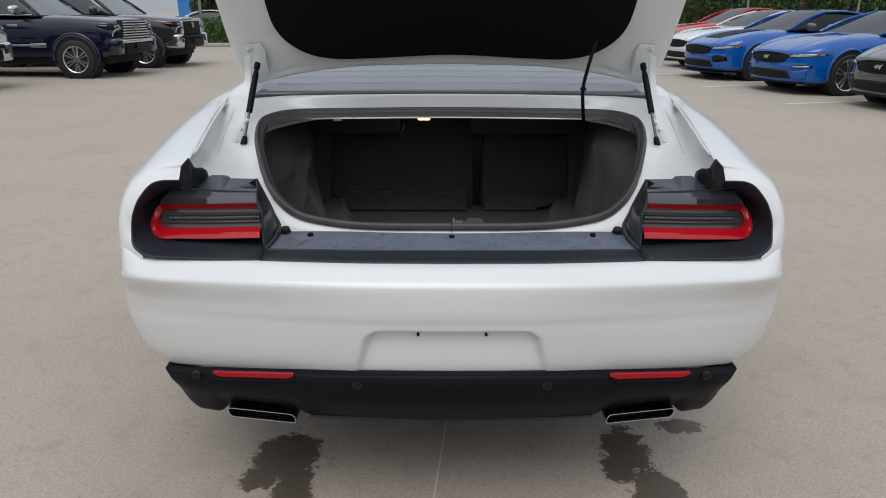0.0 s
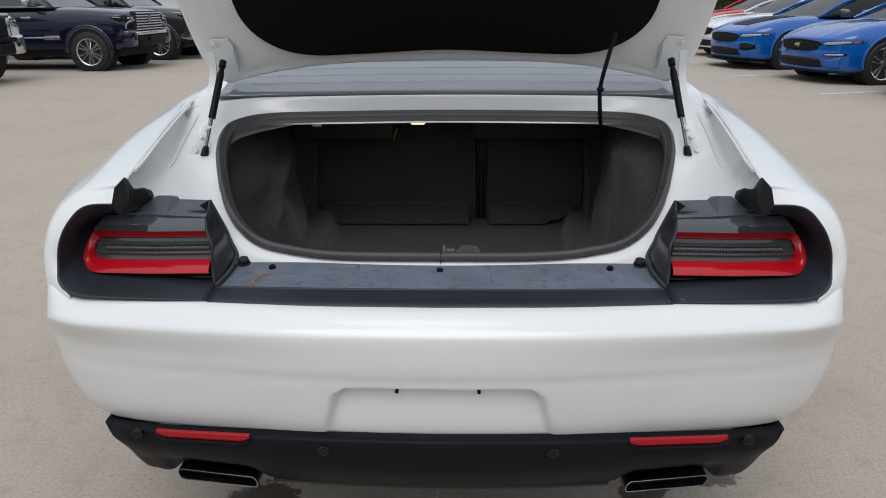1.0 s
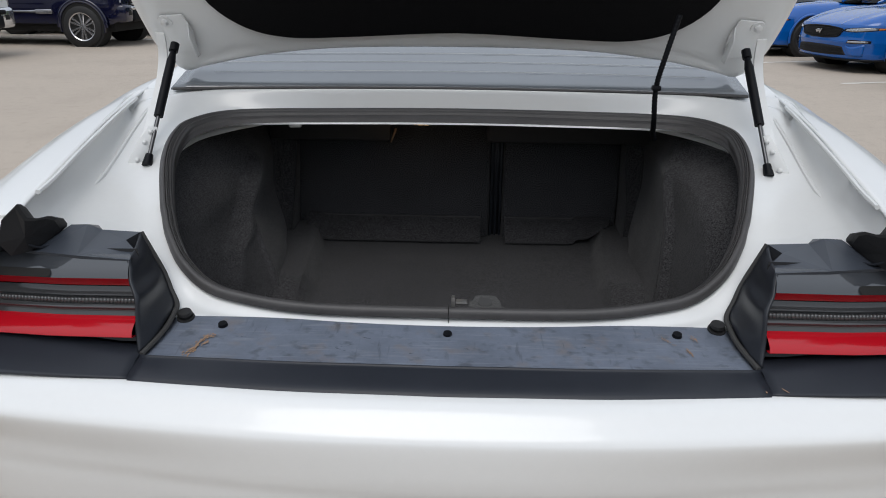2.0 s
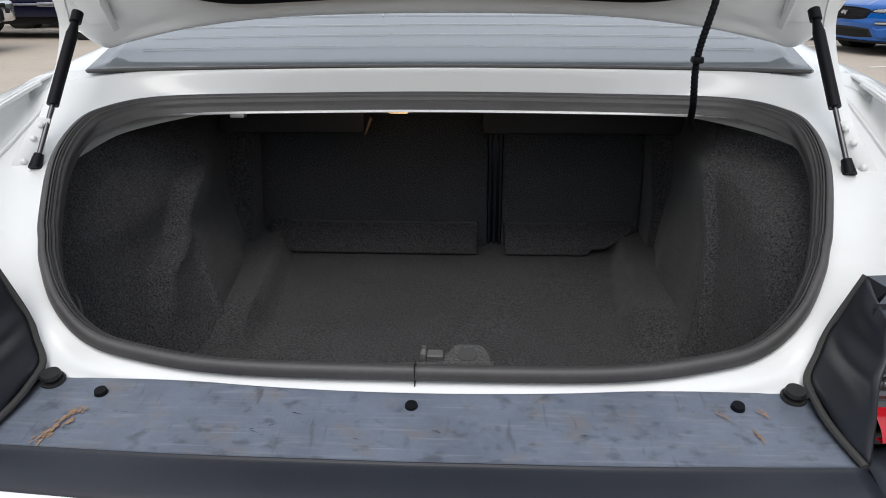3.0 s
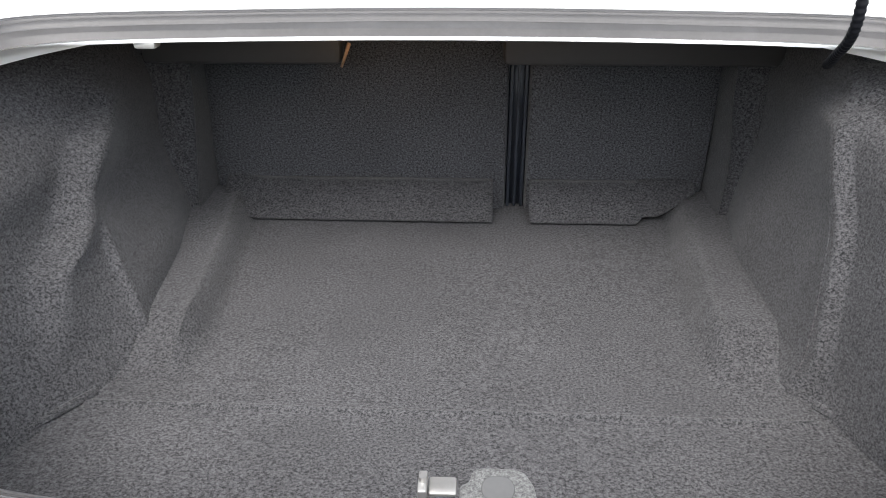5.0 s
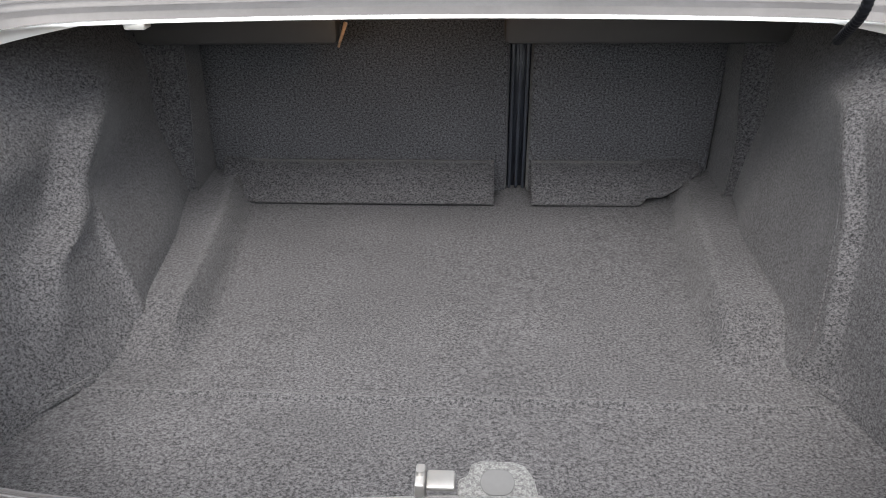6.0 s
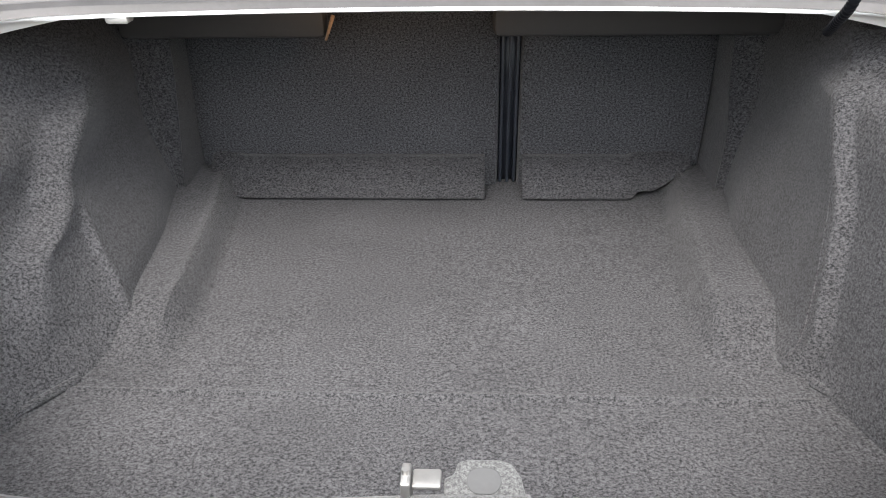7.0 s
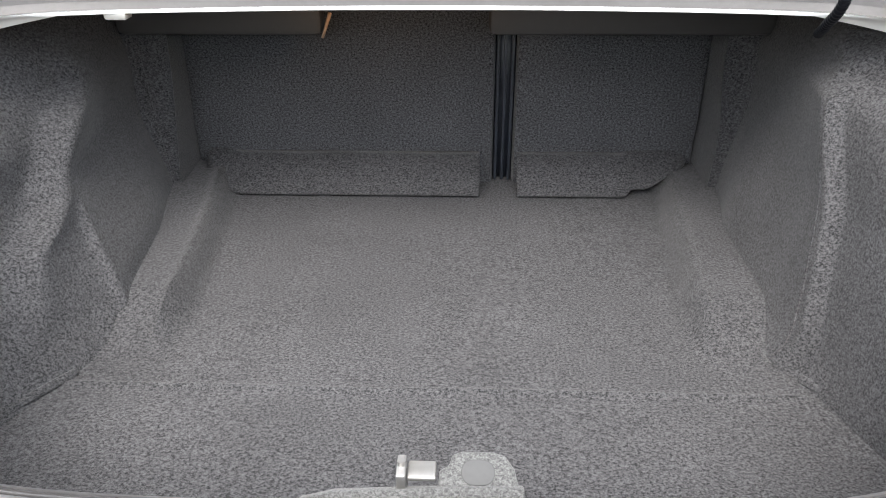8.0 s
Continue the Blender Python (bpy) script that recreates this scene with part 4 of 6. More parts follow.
# bumper details
for side in (-1, 1):
    part("plate_screw", bm_rod((side * 0.089, 1.79, 0.634), (side * 0.089, 1.7695, 0.634), 0.0038, 12), trim_black, car)
    for x, y, z in ((0.252, 1.745, 0.499), (0.697, 1.809, 0.493)):
        part("parking_sensor", bm_rod((side * x, y + 0.012, z), (side * x, y - 0.002, z), 0.0095, 20), gloss_black, car)
        v, f = tube([(side * x + 0.0108 * math.cos(a), y - 0.001, z + 0.0108 * math.sin(a)) for a in np.linspace(0, 2 * math.pi, 13)[:-1]], ring(0.0008, 6), 24, True, (0, 1, 0))
        mesh("sensor_ring", v, f, grey_plastic, car)
    row0, row1, row2 = [], [], []
    for x in np.linspace(0.422, 0.650, 12):
        y = 1.742 + float(np.interp(x / 0.944, FIN_X, FIN_D)) * 0.9
        t = (x - 0.422) / 0.228
        drop = 0.30 * float(np.interp(x / 0.944, FIN_X, FIN_D))
        row0.append((x, y + 0.002, 0.5335 - drop * 1.15))
        row1.append((x, y - 0.005, 0.5315 - drop * 1.15))
        row2.append((x, y - 0.0075, 0.5150 - drop + 0.009 * max(0.0, abs(t - 0.5) * 2 - 0.86) / 0.14))
    v, f = loft(mirrored([row0, row1, row2], side), 30, 8)
    thicken(mesh("red_reflector", v, f, red_reflector, car, "red reflector strip"), 0.004)
    v, f = tube(mirrored([(x, y - 0.001, z - 0.005) for x, y, z in row2], side), ring(0.0032, 8), 30)
    mesh("reflector_lip", v, f, trim_black, car)

# exhaust tips
for side in (-1, 1):
    tilt = radians(7) * side
    at = Vector((side * 0.540, 1.850, 0.341))
    ax, up = Vector((math.cos(tilt), 0, math.sin(tilt))), Vector((-math.sin(tilt), 0.45, math.cos(tilt)))
    shape = [(x + 0.55 * y * side, y) for x, y in round_rect(0.192, 0.0225, 0.0100, 6)]
    rows = []
    for k, d in ((1.0, 0.16), (1.0, 0.004), (0.985, 0.0), (0.94, 0.0), (0.91, 0.004), (0.90, 0.16)):
        rows.append([at + ax * (x * (1 - (1 - k) * 0.35)) + up * (y * (1 - (1 - k) * 2.4)) + Vector((0, d, 0)) for x, y in shape])
    g = np.array(rows)
    v, f = sheet(g, True)
    tip = mesh("exhaust_tip", v, f, chrome, car, "polished oblong exhaust tip")
    part("bore", plate([(x * 0.955, y * 0.70) for x, y in shape], 0.01, at + Vector((0, 0.03, 0)), ax, up), dark, tip)

for x in (-0.643, 0.641):
    part("panel_seam", bm_box((x - 0.0008, 2.6525, 1.122), (x + 0.0008, 2.656, 1.150)), grey_plastic, car)

# gas struts, hinges and wiring
for side in (-1, 1):
    a, b = Vector((side * 0.663, 2.350, 1.036)), Vector((side * 0.648, 2.535, 1.262))
    strut = thing("gas_strut", a, "black gas strut holding the boot lid open", "gas strut", "gas struts")
    d = b - a
    part("rod", bm_rod(a, a + d * 0.5, 0.0042), rod_steel, strut)
    part("cylinder", bm_rod(a + d * 0.38, b - d * 0.13, 0.0100, 16), trim_black, strut)
    part("neck", bm_rod(b - d * 0.13, b - d * 0.04, 0.0095, 16, 0.0055), trim_black, strut)
    part("socket", bm_rod(a - d * 0.03, a + d * 0.06, 0.0112, 16, 0.008), trim_black, strut)
    part("socket", bm_rod(b - d * 0.05, b + d * 0.02, 0.010, 16), trim_black, strut)
    # lower bracket with two bolts, lifting arm, upper bracket
    br = [(-0.010, -0.014), (0.020, -0.022), (0.036, -0.016), (0.040, 0.004), (0.024, 0.046), (0.006, 0.080), (-0.014, 0.076), (-0.008, 0.03)]
    u_ax, v_ax = Vector((side * 0.86, -0.50, 0.04)), Vector((side * -0.10, 0.30, 0.95))
    at = Vector((side * 0.674, 2.372, 1.030))
    part("strut_bracket", plate(br, 0.003, at, u_ax, v_ax, 0.001), white, car, "white painted strut bracket")
    out_n = u_ax.cross(v_ax).normalized()
    out_n = out_n if out_n.y < 0 else -out_n
    for p, q in ((0.022, 0.006), (0.010, 0.044), (0.0, 0.066)):
        c = at + u_ax * p + v_ax * q
        part("bolt", bm_rod(c - out_n * 0.002, c + out_n * 0.0055, 0.0062, 6, 0.0055), white, car)
    v, f = tube([(side * 0.690, 2.40, 1.060), (side * 0.692, 2.47, 1.115), (side * 0.690, 2.53, 1.18), (side * 0.686, 2.555, 1.24), (side * 0.682, 2.545, 1.29)], [(-0.003, -0.010), (-0.003, 0.010), (0.003, 0.010), (0.003, -0.010)], 24, up=(1, 0, 0))
    mesh("hinge_arm", v, f, white, lid)
    pts = [(-0.028, -0.045), (0.026, -0.045), (0.034, 0.030), (0.016, 0.062), (-0.024, 0.066), (-0.036, 0.02)]
    o = lid_point(side * 0.668, 0.030, 0.008)
    part("hinge_plate", plate([(x * side, y) for x, y in pts], 0.004, o, (1, 0, 0), LID_UP, 0.0015), white, lid)
    part("hinge_flange", plate([(0.0, -0.055), (0.022, -0.045), (0.022, 0.02), (0.0, 0.045)], 0.003, o + Vector((-side * 0.030, 0, 0)), LID_N, LID_UP, 0.001), white, lid)
    part("hinge_bolt", bm_rod(lid_point(side * 0.690, 0.076, 0.004), lid_point(side * 0.690, 0.076, 0.014), 0.010, 6), white, lid)
    part("bolt_washer", bm_rod(lid_point(side * 0.690, 0.076, 0.006), lid_point(side * 0.690, 0.076, 0.011), 0.017, 18), white, lid)

cable = thing("wiring_conduit", (0.475, 2.575, 1.055), "black corrugated wiring conduit from boot to lid", "cable")
pts = [(0.478, 2.575, 1.055), (0.458, 2.520, 1.078), (0.441, 2.460, 1.120), (0.433, 2.443, 1.195), (0.443, 2.432, 1.265), (0.463, 2.436, 1.345)]
v, f = tube(pts, ring(0.0062, 12), 200, up=(1, 0, 0))
v = np.array(v)
axis = spline(pts, 200)
for i in range(200):
    k = 1.0 if i % 4 < 2 else 0.88
    v[i * 12:(i + 1) * 12] = axis[i] + (v[i * 12:(i + 1) * 12] - axis[i]) * k
mesh("conduit", v, f, trim_black, cable)
part("clip", bm_box((0.4245, 2.433, 1.189), (0.4425, 2.453, 1.200), 0.003), trim_black, cable)

# heating wires on the rear window
def glass_point(x, y):
    z = float(np.interp(y, [2.660, 2.95, 3.2, 3.45], [1.158, 1.265, 1.342, 1.40]))
    w = float(np.interp(y, [2.660, 2.95, 3.2, 3.45], [1.025, 0.98, 0.92, 0.85]))
    k = (x / 0.7) ** 2
    return (x * w, y - 0.012 * k, z - 0.008 * k + 0.0032)


for y in (2.735, 2.785, 2.83, 2.875, 2.92, 2.965, 3.01):
    v, f = tube([glass_point(x, y) for x in np.linspace(-0.62, 0.62, 9)], ring(0.0006, 5), 40)
    mesh("heating_wire", v, f, wire_grey, car)
for x in (-0.14, 0.15):
    v, f = tube([glass_point(x, y) for y in (2.87, 2.95, 3.05)], ring(0.0007, 5), 10)
    mesh("heating_wire", v, f, wire_grey, car)
v, f = tube([(x, 2.656 - 0.012 * (x / 0.7) ** 2, 1.157 - 0.008 * (x / 0.7) ** 2) for x in np.linspace(-0.71, 0.71, 11)], ring(0.004, 8), 50)
mesh("window_edge", v, f, rubber, car)

# rust and scuff marks on the sill and surround
random.seed(4)


def mark(x, y, w, h, mat, turn=0.0, z=None):
    """A thin stain lying on the sill: specks scattered over a patch."""
    bm = bmesh.new()
    for n in range(22 if w * h > 0.00006 else 3):
        cu, cw = random.gauss(0, 0.30) * w, random.gauss(0, 0.30) * h
        q = random.uniform(0.05, 0.17) if w * h > 0.00006 else random.uniform(0.12, 0.3)
        vs = []
        for i in range(9):
            a = 2 * math.pi * i / 9
            r = q * random.uniform(0.5, 1.3)
            u, w2 = cu + w * r * math.cos(a), cw + h * r * math.sin(a)
            px, py = x + u * math.cos(turn) - w2 * math.sin(turn), y + u * math.sin(turn) + w2 * math.cos(turn)
            kk = max(0.0, min(1.0, (1.99 - py) / 0.19))
            vs.append(bm.verts.new((px, py, (z if z else sill_z(py - kk * float(np.interp(abs(px), FIN_X, FIN_D)))) + 0.0020 + 0.0001 * n)))
        bm.faces.new(vs)
    bmesh.ops.triangulate(bm, faces=bm.faces)
    part("stain", bm, mat, car)


for a in ((-0.405, 1.938, 0.016, 0.014, 0.3), (-0.415, 1.915, 0.020, 0.034, -0.4), (-0.425, 1.895, 0.012, 0.022, -0.3), (0.402, 1.925, 0.006, 0.022, 0.3), (0.418, 1.962, 0.007, 0.016, 0.5), (0.372, 1.955, 0.004, 0.02, 0.6), (0.50, 1.862, 0.018, 0.008, -0.5), (0.515, 1.850, 0.006, 0.03, 0.7), (0.53, 1.856, 0.004, 0.03, 0.9)):
    mark(a[0], a[1], a[2], a[3], rust_and_lamplight, a[4])
for pts in ([(0.492, 1.888, 0.8275), (0.492, 1.860, 0.8262), (0.493, 1.829, 0.8245)], [(0.500, 1.887, 0.8280), (0.512, 1.856, 0.8265), (0.527, 1.830, 0.8250)], [(-0.398, 1.876, 0.8315), (-0.396, 1.862, 0.8290), (-0.389, 1.845, 0.8275)]):
    v, f = tube(pts, [(-0.0011, 0), (0, 0.0005), (0.0011, 0), (0, -0.0005)], 16)
    mesh("rust_trail", v, f, rust_and_lamplight, car)
for i in range(22):
    x = random.uniform(-0.42, 0.42)
    y = random.uniform(1.90, 1.97)
    mark(x, y, random.uniform(0.006, 0.022), random.uniform(0.0008, 0.002), random.choice((scuff, scuff, trim_black)), random.uniform(-0.5, 0.5))


# ---- the rest of the coupe: cabin, nose, sides and wheels ----
def build_rest():
    # roof from rear window to windscreen
    rows = []
    for y, z, w in ((3.44, 1.398, 0.585), (3.6, 1.435, 0.575), (4.0, 1.455, 0.565), (4.35, 1.44, 0.57), (4.5, 1.41, 0.58)):
        rows.append([(w * a, y, z - 0.055 * a ** 4) for a in (-1, -0.75, -0.4, 0, 0.4, 0.75, 1)])
    v, f = loft(rows, 30, 24)
    thicken(mesh("roof", v, f, white, car), 0.02)
    rows = []
    for y, z, w in ((4.5, 1.405, 0.58), (4.8, 1.24, 0.66), (5.15, 1.05, 0.74)):
        rows.append([(w * a, y - 0.12 * a * a, z - 0.04 * a ** 4) for a in (-1, -0.5, 0, 0.5, 1)])
    v, f = loft(rows, 24, 12)
    thicken(mesh("windscreen", v, f, glass_dark, car), 0.006)
    rows = []
    for y, z, w in ((5.1, 1.045, 0.80), (5.6, 1.02, 0.79), (6.1, 0.96, 0.77), (6.45, 0.88, 0.74), (6.62, 0.74, 0.70), (6.64, 0.55, 0.70), (6.60, 0.28, 0.68)):
        rows.append([(w * a, y - 0.16 * a * a * (y > 6), z - 0.05 * a ** 4) for a in (-1, -0.6, -0.25, 0, 0.25, 0.6, 1)])
    v, f = loft(rows, 30, 40)
    thicken(mesh("bonnet", v, f, white, car), 0.01)
    for side in (-1, 1):
        # pillar and side glass
        v, f = loft(mirrored([[(0.815, 2.86, 1.160), (0.80, 3.3, 1.155), (0.805, 4.0, 1.12), (0.80, 4.7, 1.05), (0.78, 5.12, 1.03)], [(0.66, 2.76, 1.10), (0.60, 3.45, 1.35), (0.565, 4.0, 1.405), (0.58, 4.45, 1.37), (0.74, 5.05, 1.05)]], side), 40, 10)
        thicken(mesh("side_window", v, f, glass_dark, car), 0.006)
        v, f = loft(mirrored([[(0.806, 2.57, 1.118), (0.804, 2.72, 1.150), (0.815, 2.9, 1.165), (0.812, 3.2, 1.165), (0.80, 3.38, 1.16)], [(0.768, 2.56, 1.096), (0.765, 2.72, 1.148), (0.745, 2.9, 1.20), (0.70, 3.2, 1.31), (0.63, 3.5, 1.385)], [(0.722, 2.56, 1.088), (0.712, 2.69, 1.134), (0.672, 2.95, 1.215), (0.63, 3.2, 1.30), (0.585, 3.46, 1.385)]], side), 24, 16)
        thicken(mesh("rear_pillar", v, f, white, car), 0.012)
        # lower side with wheel arches
        top, bot = [], []
        for y in np.linspace(2.42, 6.4, 80):
            arch = max((0.36 + math.sqrt(max(0, 0.40 ** 2 - (y - c) ** 2)) if abs(y - c) < 0.40 else 0) for c in (2.84, 5.79))
            x = float(np.interp(y, [2.05, 2.2, 2.6, 2.9, 3.6, 4.7, 6.4], [0.95, 0.97, 0.978, 0.980, 0.955, 0.93, 0.885]))
            zt = float(np.interp(y, [2.05, 2.4, 4.7, 6.4], [0.78, 0.765, 0.76, 0.70]))
            top.append((x, y, zt))
            bot.append((x - 0.03, y, max(0.27 if y > 2.4 else 0.30, min(arch, zt - 0.005))))
        midr = [(a[0] + 0.004, a[1], (a[2] + b[2]) / 2) for a, b in zip(top, bot)]
        g = mirrored(np.array([top, midr, bot]), side)
        v, f = sheet(g)
        thicken(mesh("body_side", v, f, white, car), 0.01)
    part("underbody", bm_box((-0.70, 2.3, 0.22), (0.70, 6.4, 0.54), 0.04), dark, car)
    part("rear_diffuser", bm_box((-0.60, 1.90, 0.33), (0.60, 2.35, 0.42), 0.02), dark, car)


build_rest()


def wheel_meshes(r, width, rim_r, spokes):
    """Meshes of a wheel about the x axis, its face towards +x: tyre and rim with spokes."""
    k = 40
    prof = [(-width / 2, rim_r), (-width / 2, r * 0.92), (-width / 2 * 0.8, r), (width / 2 * 0.8, r), (width / 2, r * 0.92), (width / 2, rim_r)]
    g = np.array([[(x, q * math.cos(a), q * math.sin(a)) for a in np.linspace(0, 2 * math.pi, k, endpoint=False)] for x, q in prof])
    tv, tf = sheet(g, True)
    bm = bmesh.new()
    g = np.array([[(x, q * math.cos(a), q * math.sin(a)) for a in np.linspace(0, 2 * math.pi, k, endpoint=False)] for x, q in ((-width * 0.3, rim_r * 0.97), (width * 0.45, rim_r * 0.93), (width * 0.5, rim_r), (width * 0.46, rim_r * 1.02))])
    rv, rf = sheet(g, True)
    vs = [bm.verts.new(p) for p in rv]
    for q in rf:
        bm.faces.new([vs[i] for i in q])
    for i in range(spokes):
        for lean in (-0.17, 0.17):
            # each spoke forks from the hub and widens towards the rim
            m = Matrix.Rotation(2 * math.pi * i / spokes, 4, "X")
            tip = lean * rim_r * (1.0 if spokes < 8 else 0.55)
            thin = 1.0 if spokes < 8 else 0.45
            ring0, ring1 = [], []
            for dx, dy in ((0.36, -1), (0.44, -0.6), (0.44, 0.6), (0.36, 1), (0.30, 0)):
                ring0.append(bm.verts.new(m @ Vector((width * (dx - 0.03), dy * rim_r * 0.065 * thin + tip * 0.25, rim_r * 0.12))))
                ring1.append(bm.verts.new(m @ Vector((width * (dx + 0.02), dy * rim_r * 0.095 * thin + tip, rim_r * 0.96))))
            for j in range(5):
                bm.faces.new((ring0[j], ring0[(j + 1) % 5], ring1[(j + 1) % 5], ring1[j]))
    bm_rod((width * 0.2, 0, 0), (width * 0.46, 0, 0), rim_r * 0.2, 16, bm=bm)
    return (tv, tf), bm


def add_wheel(owner, x, y, r, width, rim_r, spokes, rim_mat, flip):
    (tv, tf), bm = wheel_meshes(r, width, rim_r, spokes)
    m = Matrix.Translation((x, y, r)) @ (Matrix.Rotation(math.pi, 4, "Z") if flip else Matrix.Identity(4))
    w = mesh("wheel", [m @ Vector(p) for p in tv], tf, tyre, owner, "black tyre on a spoked wheel")
    bmesh.ops.transform(bm, matrix=m, verts=bm.verts)
    part("rim", bm, rim_mat, w, smooth=False)
    part("brake_disc", bm_rod(m @ Vector((-width * 0.1, 0, 0)), m @ Vector((-width * 0.05, 0, 0)), rim_r * 0.9, 24), dark, w)
    return w


for side in (-1, 1):
    for y in (2.84, 5.79):
        add_wheel(car, side * 0.80, y, 0.36, 0.25, 0.25, 5, dark_alloy, side < 0)


# ---- the car park round it ----
def paint(name, color, rough=0.15, metal=0.0, coat=1.0, spec=0.5):
    return material(name, color, rough, metal, grain=0.03, scale=200, stains=0.06, stain_scale=1.5, coat=coat, spec=spec)


navy = paint("navy_paint", (0.004, 0.005, 0.024), coat=0.9, spec=0.4)
gunmetal = paint("gunmetal_paint", (0.030, 0.028, 0.028))
blue = paint("bright_blue_paint", (0.001, 0.090, 0.37), coat=0.8, spec=0.35)
grey_paint = paint("grey_paint", (0.07, 0.07, 0.072))
red_paint = paint("red_paint", (0.48, 0.006, 0.012), coat=0.4, spec=0.3)
white_far = paint("white_car_paint", (0.75, 0.76, 0.76))
lamp_clear = material("clear_headlamp", (0.40, 0.41, 0.43), 0.15, metal=0.6, coat=0.6)
bright_trim = material("bright_trim", (0.66, 0.67, 0.69), 0.16, metal=0.95)
glass_coupe = material("dark_side_glass", (0.008, 0.010, 0.010), 0.03, spec=0.28)
amber = material("amber_lens", (0.55, 0.16, 0.02), 0.15, coat=1.0)
silver = material("silver_alloy", (0.55, 0.55, 0.56), 0.25, metal=0.9)
line_paint = material("line_paint", (0.62, 0.60, 0.55), 0.7, grain=0.2, scale=30, stains=0.25, stain_scale=3)
joint_fill = material("joint_filler", (0.58, 0.53, 0.47), 0.9, grain=0.3, scale=60)
kerb_stone = material("kerb_concrete", (0.42, 0.39, 0.34), 0.85, grain=0.2, scale=60, bump=0.003, stains=0.15)


def own(name, data, mat, parent, label="", smooth=True):
    """A part in its thing's own coordinates, from a bmesh or from (vertices, faces)."""
    if isinstance(data, bmesh.types.BMesh):
        ob = part(name, data, mat, None, label, smooth)
    else:
        ob = mesh(name, data[0], data[1], mat, None, label, smooth)
    ob.parent = parent
    return ob


def section_loft(sections, nu, nv):
    """A closed-ended hull through mirrored half sections: (y, [(x, z), ...] from the middle of the top to the bottom edge)."""
    rows = []
    for y, half in sections:
        r = [(x, y, z) for x, z in half]
        rows.append([(-x, yy, z) for x, yy, z in r[:0:-1]] + r)
    v, f = loft(rows, nu, nv)
    return v, f + [tuple(range(nu)), tuple(range(nu * (nv - 1), nu * nv))]


def local_wheel(owner, x, y, r, width, rim_r, spokes, rim_mat, flip):
    (tv, tf), bm = wheel_meshes(r, width, rim_r, spokes)
    m = Matrix.Translation((x, y, r)) @ (Matrix.Rotation(math.pi, 4, "Z") if flip else Matrix.Identity(4))
    w = own("wheel", ([m @ Vector(p) for p in tv], tf), tyre, owner)
    bmesh.ops.transform(bm, matrix=m, verts=bm.verts)
    own("rim", bm, rim_mat, w, smooth=False)
    own("hub_plate", bm_rod(m @ Vector((-width * 0.1, 0, 0)), m @ Vector((-width * 0.02, 0, 0)), rim_r * 0.93, 24), dark, w)


def arch_parts(owner, x, y, r, lip_mat):
    """The dark mouth of a wheel arch and its lip."""
    s = 1 if x > 0 else -1
    own("wheel_well", bm_rod((x - s * 0.30, y, r + 0.01), (x + s * 0.010, y, r + 0.01), r * 1.15, 36), dark, owner)
    pts = [(x + s * 0.012, y + r * 1.19 * math.cos(a), r + 0.01 + r * 1.19 * math.sin(a)) for a in np.linspace(-0.25, math.pi + 0.25, 18)]
    v, f = tube(pts, ring(0.022, 8), 40, up=(1, 0, 0))
    own("arch_lip", (v, f), lip_mat, owner)


def cabin(owner, stations, body_mat, w_top, w_low, belt, pane=None):
    """Glasshouse: stations of (y, roof height); glass all round under a painted roof."""
    ys = [p[0] for p in stations]
    rows = []
    for y, z in stations:
        k = max(0.0, min(1.0, (z - belt) / (max(p[1] for p in stations) - belt)))
        w = w_low + (w_top - w_low) * k
        rows.append((y, [(0, z), (w * 0.55, z - 0.006), (w * 0.9, z - 0.035 * k - 0.004), (w + (w_low - w) * 0.35, belt + (z - belt) * 0.55), (w_low, belt - 0.02)]))
    own("glasshouse", section_loft(rows, 33, 30), pane or glass_dark, owner, "dark tinted windows")
    roof = [(y, [(0, z + 0.008), ((w_top) * 0.5, z + 0.002), (w_top * 0.9, z - 0.03), (w_top * 1.0, z - 0.055)]) for y, z in stations if z > belt + 0.82 * (max(p[1] for p in stations) - belt)]
    if len(roof) >= 2:
        own("roof", section_loft(roof, 21, 14), body_mat, owner)
    for s in (-1, 1):
        for k, w in ((0, 0.022), (-1, 0.03)):
            a, b = (stations[0], stations[2]) if k == 0 else (stations[-1], stations[-3])
            pts = [(s * w_low * 0.99, a[0], belt), (s * (w_low * 0.45 + w_top * 0.55), (a[0] + b[0]) / 2, (belt + b[1]) / 2 + 0.03), (s * w_top * 0.98, b[0], b[1] - 0.035)]
            v, f = tube(pts, ring(w, 6, 0.02), 10, up=(1, 0, 0))
            own("pillar", (v, f), body_mat, owner)
        rail = [(s * w_top * (0.98 + 0.03 * (0 < i < len(stations) - 5)), y, z - 0.040) for i, (y, z) in enumerate(stations[2:-2])]
        own("roof_rail", tube(rail, ring(0.030, 8, 0.022), 16), body_mat, owner)


def mirror_parts(owner, s, x, y, z, mat, big=1.0):
    bm = bmesh.new()
    bmesh.ops.create_uvsphere(bm, u_segments=20, v_segments=12, radius=1.0)
    for v in bm.verts:
        k = 1.0 if v.co.y > 0 else 0.55
        v.co = Vector([math.copysign(abs(c) ** 0.6, c) for c in v.co])
        v.co = Vector((s * x + 0.115 * big * v.co.x, y + 0.085 * k * v.co.y, z + 0.075 * big * v.co.z * (1.0 - 0.15 * s * v.co.x)))
    own("door_mirror", bm, mat, owner)
    own("mirror_stalk", bm_box((min(s * (x - 0.17), s * (x - 0.06)), y - 0.03, z - 0.075 * big), (max(s * (x - 0.17), s * (x - 0.06)), y + 0.03, z - 0.025 * big), 0.012), trim_black, owner)


